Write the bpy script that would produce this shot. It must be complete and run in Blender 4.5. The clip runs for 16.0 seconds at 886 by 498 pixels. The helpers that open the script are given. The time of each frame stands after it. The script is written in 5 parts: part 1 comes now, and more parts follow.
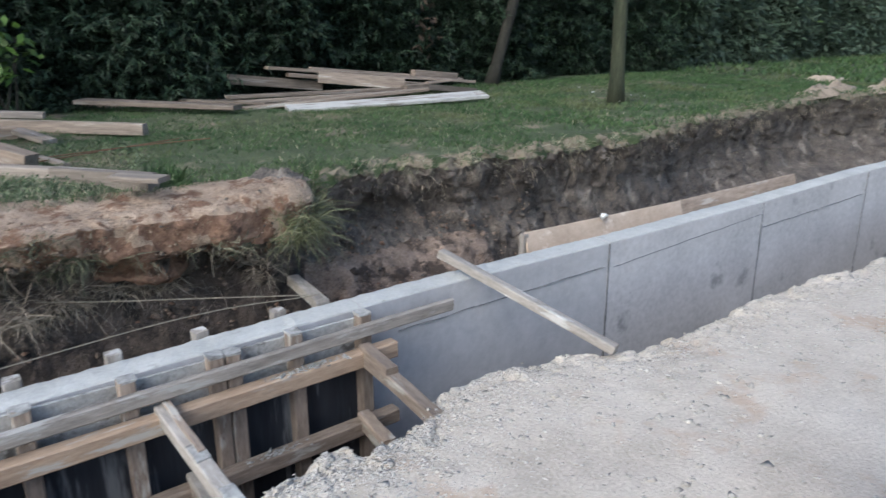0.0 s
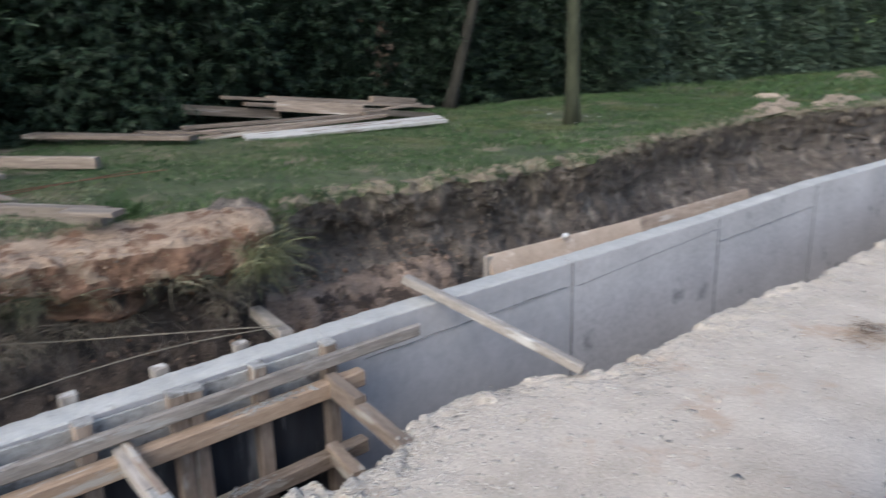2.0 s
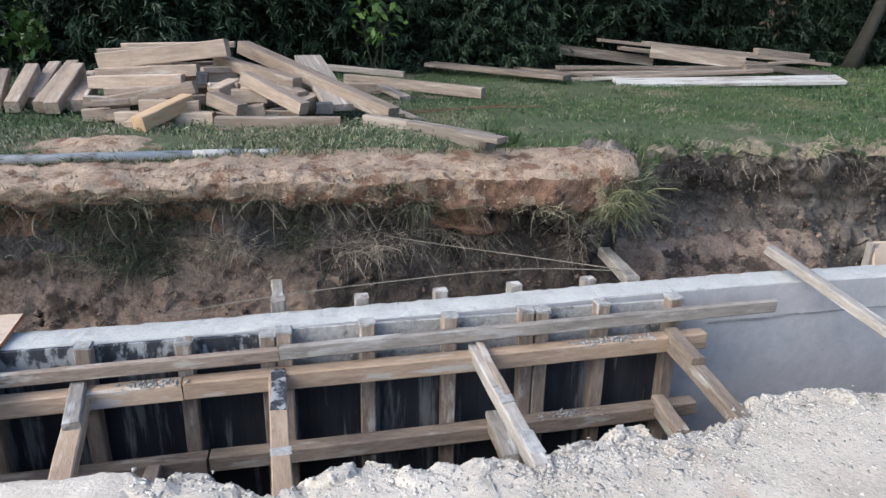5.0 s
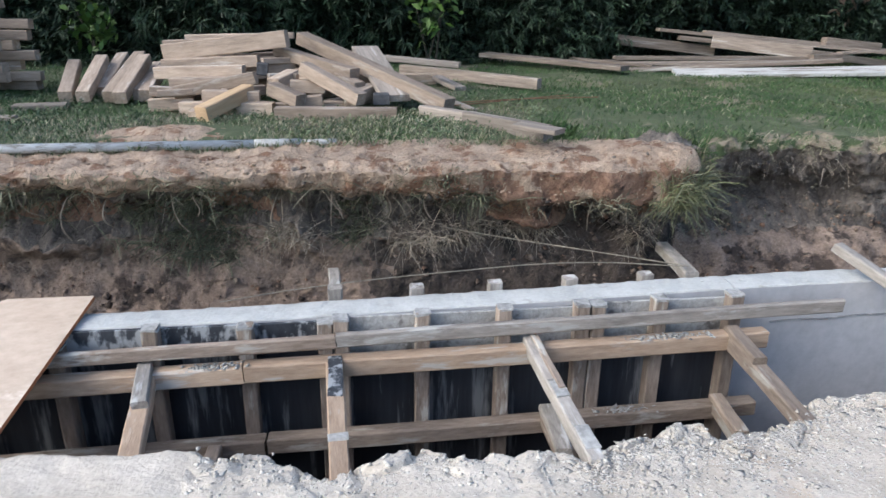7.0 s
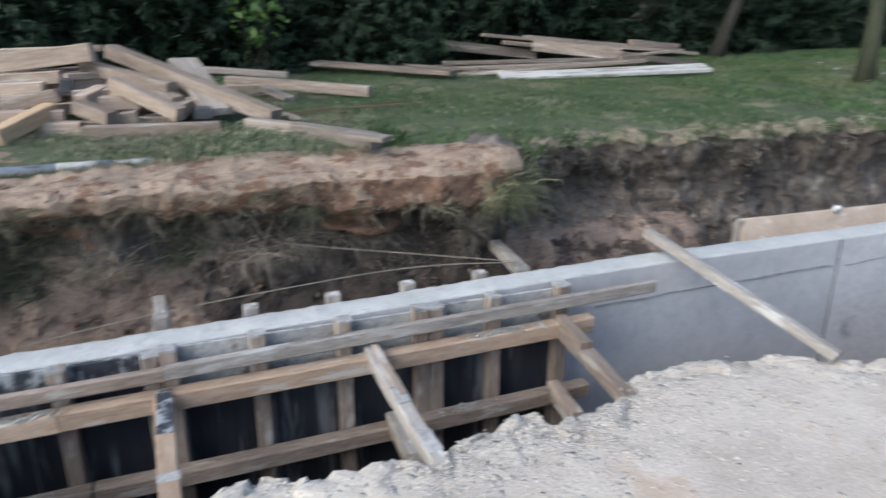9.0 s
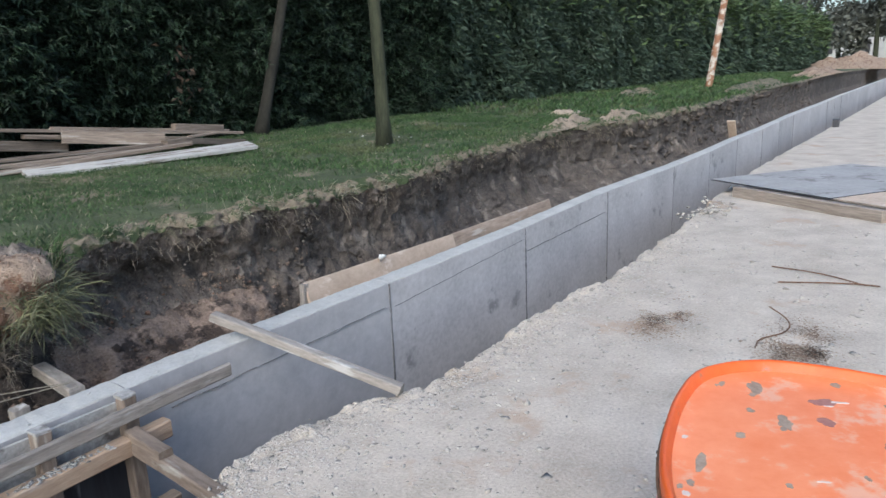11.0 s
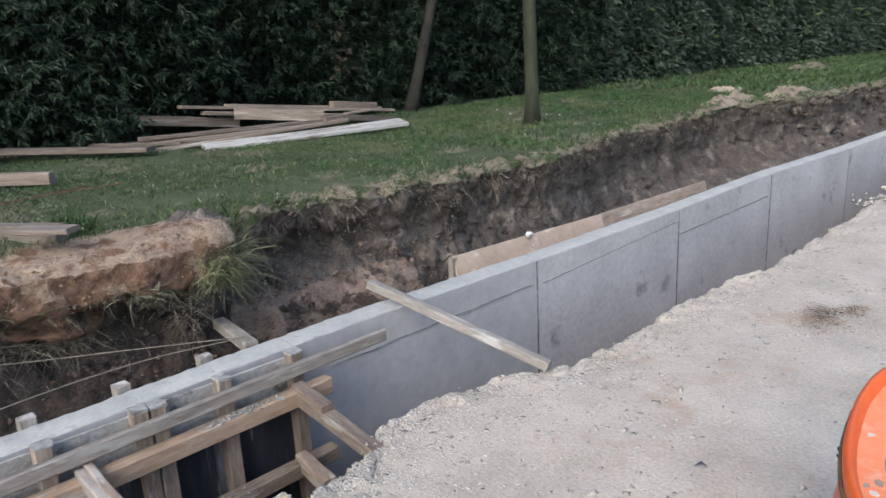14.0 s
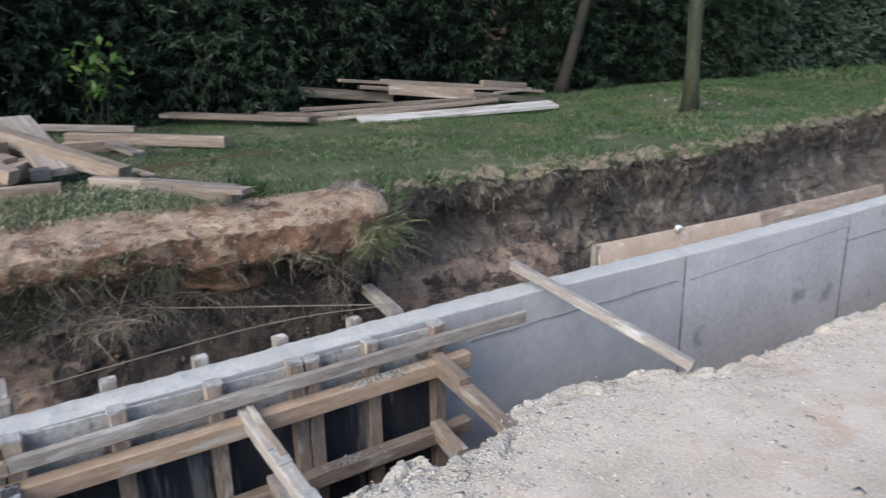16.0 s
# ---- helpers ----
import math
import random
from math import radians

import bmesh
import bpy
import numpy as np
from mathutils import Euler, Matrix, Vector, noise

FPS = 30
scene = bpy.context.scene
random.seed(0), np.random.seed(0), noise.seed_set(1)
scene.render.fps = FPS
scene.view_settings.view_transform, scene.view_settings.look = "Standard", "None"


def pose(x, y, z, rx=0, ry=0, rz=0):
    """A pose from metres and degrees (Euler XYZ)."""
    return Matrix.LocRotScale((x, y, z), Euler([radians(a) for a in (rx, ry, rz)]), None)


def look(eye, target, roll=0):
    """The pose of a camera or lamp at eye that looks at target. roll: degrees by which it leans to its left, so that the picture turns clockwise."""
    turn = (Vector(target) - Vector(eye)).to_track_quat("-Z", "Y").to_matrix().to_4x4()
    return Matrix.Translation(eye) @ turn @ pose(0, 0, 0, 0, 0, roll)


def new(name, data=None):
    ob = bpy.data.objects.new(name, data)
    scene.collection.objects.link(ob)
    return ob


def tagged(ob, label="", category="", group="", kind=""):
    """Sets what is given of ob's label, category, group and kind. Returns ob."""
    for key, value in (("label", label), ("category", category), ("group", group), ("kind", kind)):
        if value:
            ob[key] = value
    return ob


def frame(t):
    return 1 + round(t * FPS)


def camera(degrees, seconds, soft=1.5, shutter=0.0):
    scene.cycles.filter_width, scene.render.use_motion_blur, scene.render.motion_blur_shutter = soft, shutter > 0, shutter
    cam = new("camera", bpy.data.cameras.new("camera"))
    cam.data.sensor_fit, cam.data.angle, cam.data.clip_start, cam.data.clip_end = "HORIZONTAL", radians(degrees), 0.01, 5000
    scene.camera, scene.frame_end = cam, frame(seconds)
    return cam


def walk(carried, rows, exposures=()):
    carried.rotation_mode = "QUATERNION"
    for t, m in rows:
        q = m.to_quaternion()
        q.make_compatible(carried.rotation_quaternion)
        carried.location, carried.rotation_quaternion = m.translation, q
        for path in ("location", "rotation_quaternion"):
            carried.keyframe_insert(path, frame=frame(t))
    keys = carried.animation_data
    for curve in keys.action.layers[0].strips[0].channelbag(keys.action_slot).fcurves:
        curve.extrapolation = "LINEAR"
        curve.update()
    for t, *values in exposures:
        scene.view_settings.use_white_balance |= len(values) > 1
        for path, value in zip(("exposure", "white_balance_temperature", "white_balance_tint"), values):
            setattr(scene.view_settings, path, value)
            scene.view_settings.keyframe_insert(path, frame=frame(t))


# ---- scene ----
cam = camera(65.6, 16.0, soft=1.4, shutter=0.45)
PATH = [
    (0, (0.327, -2.975, 1.299), (1.462, -1.434, 0.72), -0.4),
    (0.5, (0.379, -2.977, 1.316), (1.67, -1.55, 0.77), -0.5),
    (1, (0.41, -3.008, 1.333), (1.854, -1.72, 0.826), -1.0),
    (1.5, (0.404, -2.992, 1.319), (1.848, -1.703, 0.817), -1.4),
    (2, (0.335, -2.958, 1.298), (1.567, -1.468, 0.784), -1.5),
    (2.5, (0.289, -2.952, 1.302), (1.261, -1.292, 0.754), -0.6),
    (3, (0.248, -2.947, 1.301), (1.006, -1.19, 0.721), -0.0),
    (3.5, (0.22, -2.956, 1.299), (0.782, -1.129, 0.709), 0.4),
    (4, (0.201, -2.968, 1.285), (0.654, -1.133, 0.633), 0.8),
    (6.5, (0.158, -2.966, 1.298), (0.457, -1.097, 0.652), 0.6),
    (7, (0.146, -2.965, 1.293), (0.378, -1.098, 0.616), 0.5),
    (7.5, (0.147, -2.94, 1.292), (0.318, -1.082, 0.573), 0.7),
    (8, (0.136, -2.947, 1.295), (0.341, -1.088, 0.587), 0.4),
    (8.5, (0.195, -2.952, 1.299), (0.492, -1.1, 0.603), 0.1),
    (9, (0.256, -2.967, 1.304), (0.894, -1.19, 0.645), -0.0),
    (9.5, (0.35, -2.98, 1.3), (1.39, -1.382, 0.697), -0.6),
    (10, (0.419, -2.988, 1.294), (1.776, -1.623, 0.749), -1.0),
    (12.3, (0.434, -3.066, 1.342), (2.05, -1.98, 0.884), -2.8),
    (12.5, (0.416, -2.997, 1.302), (1.993, -1.853, 0.849), -2.9),
    (13, (0.409, -2.986, 1.318), (1.872, -1.716, 0.821), -2.6),
    (13.5, (0.384, -2.973, 1.299), (1.8, -1.656, 0.791), -2.7),
    (14, (0.355, -2.986, 1.307), (1.655, -1.555, 0.794), -3.1),
    (14.5, (0.351, -2.993, 1.317), (1.62, -1.537, 0.797), -2.6),
    (15, (0.334, -2.981, 1.305), (1.567, -1.493, 0.79), -2.5),
    (15.5, (0.303, -2.964, 1.301), (1.437, -1.403, 0.774), -1.9),
    (16, (0.272, -2.963, 1.323), (1.258, -1.313, 0.77), -1.4),
]
walk(cam, [(t, look(eye, target, roll)) for t, eye, target, roll in PATH], [(0.0, 0.80, 5800, 5), (1.2, 0.71, 6000, 8), (2.3, 0.68, 6030, 8), (3.3, 1.02, 6000, 7), (4.2, 1.04, 6000, 7), (6.5, 1.06, 5900, 6), (7.5, 1.00, 5880, 6), (8.5, 0.93, 5850, 5), (10.2, 0.76, 5750, 5), (12.3, 0.58, 6100, 8), (13.6, 0.69, 6080, 8), (15.2, 0.74, 6060, 8), (16.0, 0.81, 6050, 8)])

# ---- world and light: a dull evening sky ----
SUN_EL, SUN_AZ = 38.0, 250.0
world = bpy.data.worlds.new("sky")
scene.world = world
world.use_nodes = True
wn = world.node_tree.nodes
sky = wn.new("ShaderNodeTexSky")
sky.sky_type, sky.sun_disc = "NISHITA", False
sky.sun_elevation, sky.sun_rotation = radians(SUN_EL), radians(SUN_AZ)
sky.air_density, sky.dust_density, sky.ozone_density = 1.0, 3.0, 1.0
back = wn["Background"]
back.inputs["Strength"].default_value = 0.15
world.node_tree.links.new(sky.outputs["Color"], back.inputs["Color"])
sun = new("sun", bpy.data.lights.new("sun", "SUN"))
sun.data.energy, sun.data.angle, sun.data.color = 0.9, radians(40), (1.0, 0.95, 0.88)
sun.matrix_world = look((0, 0, 0), (-math.sin(radians(SUN_AZ)) * math.cos(radians(SUN_EL)), -math.cos(radians(SUN_AZ)) * math.cos(radians(SUN_EL)), -math.sin(radians(SUN_EL))))


# ---- materials ----
def material(name, dark, light, scale=6.0, rough=0.85, bump=0.3, fine=60.0, stretch=(1, 1, 1), spots=None, spot_at=0.66, spot_scale=9.0, metal=0.0, shade=0.0, island=False, bump_dist=0.02, spec=0.3):
    m = bpy.data.materials.new(name)
    m.use_nodes = True
    nt = m.node_tree
    n, ln = nt.nodes, nt.links
    bs = n["Principled BSDF"]
    co = n.new("ShaderNodeTexCoord")
    mp = n.new("ShaderNodeMapping")
    mp.inputs["Scale"].default_value = stretch
    ln.new(co.outputs["Object"], mp.inputs["Vector"])
    info = n.new("ShaderNodeObjectInfo")
    geo = n.new("ShaderNodeNewGeometry")
    rnd = geo.outputs["Random Per Island"] if island else info.outputs["Random"]
    add = n.new("ShaderNodeVectorMath")
    add.operation = "ADD"
    mul = n.new("ShaderNodeMath")
    mul.operation = "MULTIPLY"
    mul.inputs[1].default_value = 37.0
    ln.new(info.outputs["Random"], mul.inputs[0])
    ln.new(mp.outputs["Vector"], add.inputs[0])
    ln.new(mul.outputs[0], add.inputs[1])

    def tex(s, detail):
        t = n.new("ShaderNodeTexNoise")
        t.inputs["Scale"].default_value, t.inputs["Detail"].default_value, t.inputs["Roughness"].default_value = s, detail, 0.65
        ln.new(add.outputs["Vector"], t.inputs["Vector"])
        return t

    big, small = tex(scale, 6), tex(fine, 4)
    blend = n.new("ShaderNodeMath")
    blend.operation = "MULTIPLY_ADD"
    blend.inputs[1].default_value = 0.45
    ln.new(small.outputs["Fac"], blend.inputs[0])
    half = n.new("ShaderNodeMath")
    half.operation = "MULTIPLY"
    half.inputs[1].default_value = 0.6
    ln.new(big.outputs["Fac"], half.inputs[0])
    ln.new(half.outputs[0], blend.inputs[2])
    ramp = n.new("ShaderNodeValToRGB")
    ramp.color_ramp.elements[0].position, ramp.color_ramp.elements[1].position = 0.36, 0.68
    ramp.color_ramp.elements[0].color, ramp.color_ramp.elements[1].color = (*dark, 1), (*light, 1)
    ln.new(blend.outputs[0], ramp.inputs["Fac"])
    col = ramp.outputs["Color"]
    if spots:
        t = tex(spot_scale, 5)
        r2 = n.new("ShaderNodeValToRGB")
        r2.color_ramp.elements[0].position, r2.color_ramp.elements[1].position = spot_at - 0.05, spot_at + 0.03
        ln.new(t.outputs["Fac"], r2.inputs["Fac"])
        mx = n.new("ShaderNodeMixRGB")
        mx.inputs["Color2"].default_value = (*spots, 1)
        ln.new(r2.outputs["Color"], mx.inputs["Fac"])
        ln.new(col, mx.inputs["Color1"])
        col = mx.outputs["Color"]
    if shade:
        hs = n.new("ShaderNodeHueSaturation")
        rg = n.new("ShaderNodeMapRange")
        rg.inputs["To Min"].default_value, rg.inputs["To Max"].default_value = 1 - shade, 1 + shade
        ln.new(rnd, rg.inputs["Value"])
        ln.new(rg.outputs["Result"], hs.inputs["Value"])
        ln.new(col, hs.inputs["Color"])
        col = hs.outputs["Color"]
    ln.new(col, bs.inputs["Base Color"])
    bs.inputs["Roughness"].default_value, bs.inputs["Metallic"].default_value = rough, metal
    bs.inputs["Specular IOR Level"].default_value = spec
    if bump:
        bp = n.new("ShaderNodeBump")
        bp.inputs["Strength"].default_value, bp.inputs["Distance"].default_value = bump, bump_dist
        ln.new(blend.outputs[0], bp.inputs["Height"])
        ln.new(bp.outputs["Normal"], bs.inputs["Normal"])
    return m


GRAVEL = material("gravel", (0.365, 0.321, 0.267), (0.635, 0.572, 0.494), 2.2, 0.95, 0.7, 60, spots=(0.46, 0.365, 0.285), spot_at=0.64, spot_scale=1.6)
FLAKE = material("pale_stone_flake", (0.40, 0.375, 0.335), (0.57, 0.54, 0.49), 20, 0.95, 0.3, 120, spec=0.1, shade=0.2, island=True)
WEEDY = material("dull_weed_blade", (0.060, 0.066, 0.042), (0.20, 0.205, 0.135), 4, 0.8, 0, 12, shade=0.45, island=True)
CHIP = material("stone_chip", (0.29, 0.265, 0.235), (0.54, 0.505, 0.455), 20, 0.95, 0.3, 120, spec=0.1, shade=0.25, island=True)
GREYPLANK = material("greyed_plank", (0.13, 0.108, 0.09), (0.36, 0.31, 0.265), 5, 0.85, 0.4, 30, (0.18, 2.2, 2.2), spots=(0.42, 0.39, 0.355), spot_at=0.64, spot_scale=6, shade=0.25)
# far foliage: distance haze is put into these paler, greyer leaf colours
FAR_LEAF = material("hazed_hedge_leaf", (0.024, 0.044, 0.031), (0.068, 0.100, 0.066), 0.9, 0.6, 0, 6, shade=0.45, island=True, spec=0.3)
HAZE_LEAF = material("hazed_tree_leaf", (0.055, 0.062, 0.050), (0.125, 0.132, 0.112), 0.9, 0.7, 0, 6, shade=0.3, island=True)
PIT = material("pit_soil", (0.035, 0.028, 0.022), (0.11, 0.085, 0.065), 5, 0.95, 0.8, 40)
BROWN = material("brown_soil", (0.098, 0.070, 0.054), (0.36, 0.272, 0.212), 6, 0.95, 1.0, 55, spots=(0.065, 0.049, 0.040), spot_at=0.59, spot_scale=5.0, bump_dist=0.035)
DARK = material("dark_earth_and_shade", (0.044, 0.039, 0.035), (0.225, 0.190, 0.163), 5, 0.95, 1.0, 60, (1, 1, 0.5), spots=(0.28, 0.243, 0.205), spot_at=0.62, spot_scale=5.0, bump_dist=0.04)
# lower bank soil darkened in colour for the shade below the berm
SHADE_SOIL = material("shaded_bank_soil", (0.036, 0.029, 0.024), (0.155, 0.122, 0.100), 6, 0.9, 1.0, 55, spots=(0.03, 0.026, 0.023), spot_at=0.58, spot_scale=5, bump_dist=0.035)
CLAY = material("red_brown_soil", (0.105, 0.060, 0.042), (0.31, 0.195, 0.135), 8, 0.95, 1.0, 55, spots=(0.075, 0.05, 0.038), spot_at=0.60, spot_scale=7, bump_dist=0.035)
BERM = material("sandy_berm_soil", (0.205, 0.145, 0.103), (0.49, 0.378, 0.285), 7, 0.95, 1.0, 60, spots=(0.185, 0.108, 0.07), spot_at=0.57, spot_scale=6, bump_dist=0.04)
DUST = material("dusty_ridge_soil", (0.19, 0.150, 0.112), (0.44, 0.355, 0.275), 5, 0.95, 1.0, 45, spots=(0.10, 0.10, 0.06), spot_at=0.60, spot_scale=4, bump_dist=0.05)
SAND = material("dry_sand", (0.27, 0.215, 0.16), (0.50, 0.41, 0.32), 6, 0.95, 0.6, 60)
TURF = material("turf", (0.040, 0.056, 0.028), (0.100, 0.116, 0.062), 3, 0.95, 0.6, 50, spots=(0.19, 0.16, 0.115), spot_at=0.60, spot_scale=1.4)
DRY = material("dry_edge_soil", (0.10, 0.082, 0.060), (0.33, 0.275, 0.205), 6, 0.95, 1.0, 40, spots=(0.05, 0.068, 0.03), spot_at=0.52, spot_scale=6)
GRASS = material("grass_blade", (0.022, 0.055, 0.019), (0.080, 0.128, 0.046), 1.6, 0.6, 0, 9, spots=(0.098, 0.115, 0.052), spot_at=0.60, spot_scale=0.8, shade=0.45, island=True)
STRAW = material("dry_grass_blade", (0.15, 0.142, 0.095), (0.38, 0.355, 0.26), 2, 0.8, 0, 9, shade=0.4, island=True)
ROOT = material("root_fibre", (0.19, 0.160, 0.125), (0.46, 0.40, 0.32), 6, 0.9, 0, 20, shade=0.35, island=True)
# base leaves: the shade between the twigs is put into this dark green
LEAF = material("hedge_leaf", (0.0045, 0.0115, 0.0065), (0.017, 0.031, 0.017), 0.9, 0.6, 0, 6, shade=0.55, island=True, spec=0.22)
LEAF_TOP = material("light_green_leaf", (0.030, 0.058, 0.022), (0.085, 0.125, 0.052), 0.9, 0.55, 0, 6, shade=0.45, island=True)
LEAF_BRIGHT = material("bright_leaf", (0.024, 0.058, 0.012), (0.075, 0.130, 0.026), 3, 0.5, 0, 12, shade=0.4, island=True)
# lighter copy of the hedge leaf, with the highlights put into its colour
SPRAY = material("lit_hedge_leaf", (0.012, 0.027, 0.014), (0.041, 0.070, 0.037), 0.9, 0.55, 0, 6, shade=0.5, island=True, spec=0.35)
# near-black, so the inner shade of the hedge is in the colour itself
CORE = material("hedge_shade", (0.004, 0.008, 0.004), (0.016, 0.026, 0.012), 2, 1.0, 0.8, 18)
BARK = material("bark", (0.020, 0.026, 0.016), (0.068, 0.073, 0.045), 7, 0.95, 0.9, 45, (1, 1, 0.25))
PALE_BARK = material("rusty_pole_paint", (0.20, 0.085, 0.045), (0.36, 0.21, 0.13), 3, 0.85, 0.4, 30, spots=(0.56, 0.52, 0.45), spot_at=0.53, spot_scale=2.6)
CONCRETE = material("cast_concrete", (0.35, 0.341, 0.347), (0.56, 0.545, 0.552), 1.1, 0.75, 0.15, 22, spots=(0.27, 0.265, 0.27), spot_at=0.66, spot_scale=2.6, shade=0.08)
DAMP = material("fresh_concrete", (0.335, 0.331, 0.342), (0.485, 0.477, 0.488), 1.3, 0.7, 0.10, 14)
CAP = material("rough_mortar", (0.37, 0.370, 0.356), (0.515, 0.515, 0.496), 6, 0.9, 0.5, 60, spots=(0.37, 0.362, 0.345), spot_at=0.66, spot_scale=10)
FILM = material("black_film_ply", (0.012, 0.014, 0.019), (0.038, 0.042, 0.050), 5, 0.42, 0.15, 30, (1, 1, 0.10), spots=(0.17, 0.175, 0.18), spot_at=0.595, spot_scale=10, shade=0.2)
STAINED = material("cement_stained_ply", (0.20, 0.196, 0.188), (0.45, 0.442, 0.425), 5, 0.9, 0.4, 40, spots=(0.13, 0.122, 0.115), spot_at=0.63, spot_scale=6)
STAIN = material("dark_joint_stain", (0.07, 0.07, 0.072), (0.22, 0.218, 0.222), 9, 0.9, 0.4, 50, spots=(0.34, 0.335, 0.34), spot_at=0.62, spot_scale=10)
SMEARED = material("black_ply_with_cement", (0.015, 0.018, 0.024), (0.06, 0.065, 0.075), 5, 0.6, 0.3, 30, (1, 1, 0.5), spots=(0.30, 0.31, 0.32), spot_at=0.535, spot_scale=12)
WOOD = material("weathered_wood", (0.190, 0.145, 0.112), (0.45, 0.358, 0.283), 4, 0.8, 0.45, 26, (0.35, 1.8, 1.8), spots=(0.47, 0.42, 0.37), spot_at=0.64, spot_scale=5, shade=0.36)
FORMWOOD = material("brown_form_timber", (0.125, 0.096, 0.076), (0.33, 0.265, 0.215), 5, 0.85, 0.4, 30, (0.4, 2.0, 2.0), spots=(0.36, 0.335, 0.30), spot_at=0.62, spot_scale=7, shade=0.25)
WALER = material("splashed_form_board", (0.165, 0.145, 0.128), (0.39, 0.352, 0.317), 5, 0.85, 0.4, 30, (0.4, 2.0, 2.0), spots=(0.43, 0.415, 0.39), spot_at=0.59, spot_scale=7, shade=0.15)
TUSSOCK = material("tussock_blade", (0.085, 0.098, 0.045), (0.25, 0.25, 0.14), 2, 0.7, 0, 9, shade=0.4, island=True)
OLDWOOD = material("grey_cement_wood", (0.155, 0.138, 0.122), (0.41, 0.375, 0.34), 5, 0.85, 0.45, 30, (0.4, 2.0, 2.0), spots=(0.50, 0.485, 0.465), spot_at=0.59, spot_scale=6, shade=0.2)
DARKWOOD = material("dark_brown_wood", (0.10, 0.078, 0.062), (0.32, 0.262, 0.215), 5, 0.8, 0.35, 30, (0.18, 2.2, 2.2), spots=(0.42, 0.385, 0.345), spot_at=0.63, spot_scale=5, shade=0.4)
PINE = material("orange_pine", (0.26, 0.180, 0.125), (0.50, 0.375, 0.272), 5, 0.8, 0.35, 30, (0.4, 2.0, 2.0), spots=(0.45, 0.41, 0.365), spot_at=0.62, spot_scale=6, shade=0.15)
YELLOW = material("yellow_pine", (0.37, 0.245, 0.140), (0.55, 0.395, 0.250), 5, 0.75, 0.3, 30, (0.18, 2.2, 2.2))
LIMED = material("limewashed_board", (0.32, 0.31, 0.295), (0.60, 0.59, 0.57), 5, 0.85, 0.4, 30, (0.3, 2, 2), spots=(0.24, 0.21, 0.18), spot_at=0.58, spot_scale=7)
PLY = material("pale_plywood", (0.42, 0.325, 0.245), (0.60, 0.485, 0.385), 3, 0.7, 0.2, 20, (0.8, 1.2, 1.2), spots=(0.70, 0.61, 0.52), spot_at=0.64, spot_scale=4)
PLYEDGE = material("red_ply_edge", (0.30, 0.11, 0.05), (0.44, 0.18, 0.08), 12, 0.8, 0.2, 40)
GREYPLY = material("grey_sheet", (0.27, 0.265, 0.26), (0.43, 0.42, 0.41), 2, 0.75, 0.2, 20, spots=(0.22, 0.21, 0.20), spot_at=0.62, spot_scale=3)
CASTOFF = material("dark_timber", (0.035, 0.035, 0.04), (0.10, 0.10, 0.105), 9, 0.8, 0.3, 40)
PIPE = material("galvanised_pipe", (0.37, 0.366, 0.352), (0.62, 0.612, 0.592), 8, 0.65, 0.2, 50, (0.5, 2, 2), spots=(0.24, 0.22, 0.19), spot_at=0.60, spot_scale=12, spec=0.12)
PIPE_WRAP = material("pipe_wrap", (0.27, 0.272, 0.27), (0.44, 0.44, 0.432), 14, 0.75, 0.3, 60)
WIRE = material("dull_wire", (0.16, 0.14, 0.11), (0.32, 0.29, 0.24), 30, 0.7, 0, 90, metal=0.3)
RUST = material("rusty_bar", (0.09, 0.05, 0.03), (0.22, 0.13, 0.08), 20, 0.85, 0.2, 90)
ORANGE = material("chipped_orange_paint", (0.66, 0.095, 0.012), (0.78, 0.150, 0.030), 3, 0.42, 0.12, 16, spots=(0.30, 0.17, 0.11), spot_at=0.68, spot_scale=12, spec=0.4)
ORANGE_IN = material("scoured_orange_paint", (0.80, 0.200, 0.058), (0.90, 0.315, 0.145), 2.2, 0.45, 0.10, 14, spots=(0.80, 0.40, 0.25), spot_at=0.60, spot_scale=7.0, spec=0.4)
BARE = material("bare_grey_metal", (0.24, 0.175, 0.13), (0.44, 0.35, 0.27), 14, 0.7, 0.3, 70)
MAUVE = material("old_label_glue", (0.30, 0.135, 0.115), (0.42, 0.20, 0.165), 14, 0.7, 0.2, 70)
SCRATCH = material("white_scratch", (0.60, 0.48, 0.42), (0.80, 0.70, 0.64), 14, 0.7, 0.2, 70)
NEAR_BLACK = material("coil_and_hole_black", (0.02, 0.02, 0.02), (0.05, 0.05, 0.05), 20, 0.8, 0.3, 90)
DARKBARK = material("dark_bark", (0.014, 0.014, 0.012), (0.042, 0.040, 0.032), 7, 0.95, 0.9, 45, (1, 1, 0.25))
WHITE = material("white_stone", (0.62, 0.62, 0.60), (0.82, 0.82, 0.80), 12, 0.8, 0.3, 60)
RENDERED = material("pale_house_wall", (0.55, 0.55, 0.54), (0.72, 0.72, 0.70), 3, 0.9, 0.1, 20)


# ---- helpers ----
def mesh_from(name, verts, faces, mats, index=None, smooth=False):
    me = bpy.data.meshes.new(name)
    me.from_pydata([tuple(v) for v in verts], [], faces)
    for m in mats:
        me.materials.append(m)
    if index is not None:
        me.polygons.foreach_set("material_index", index)
    if smooth:
        me.polygons.foreach_set("use_smooth", [True] * len(me.polygons))
    me.update()
    return me


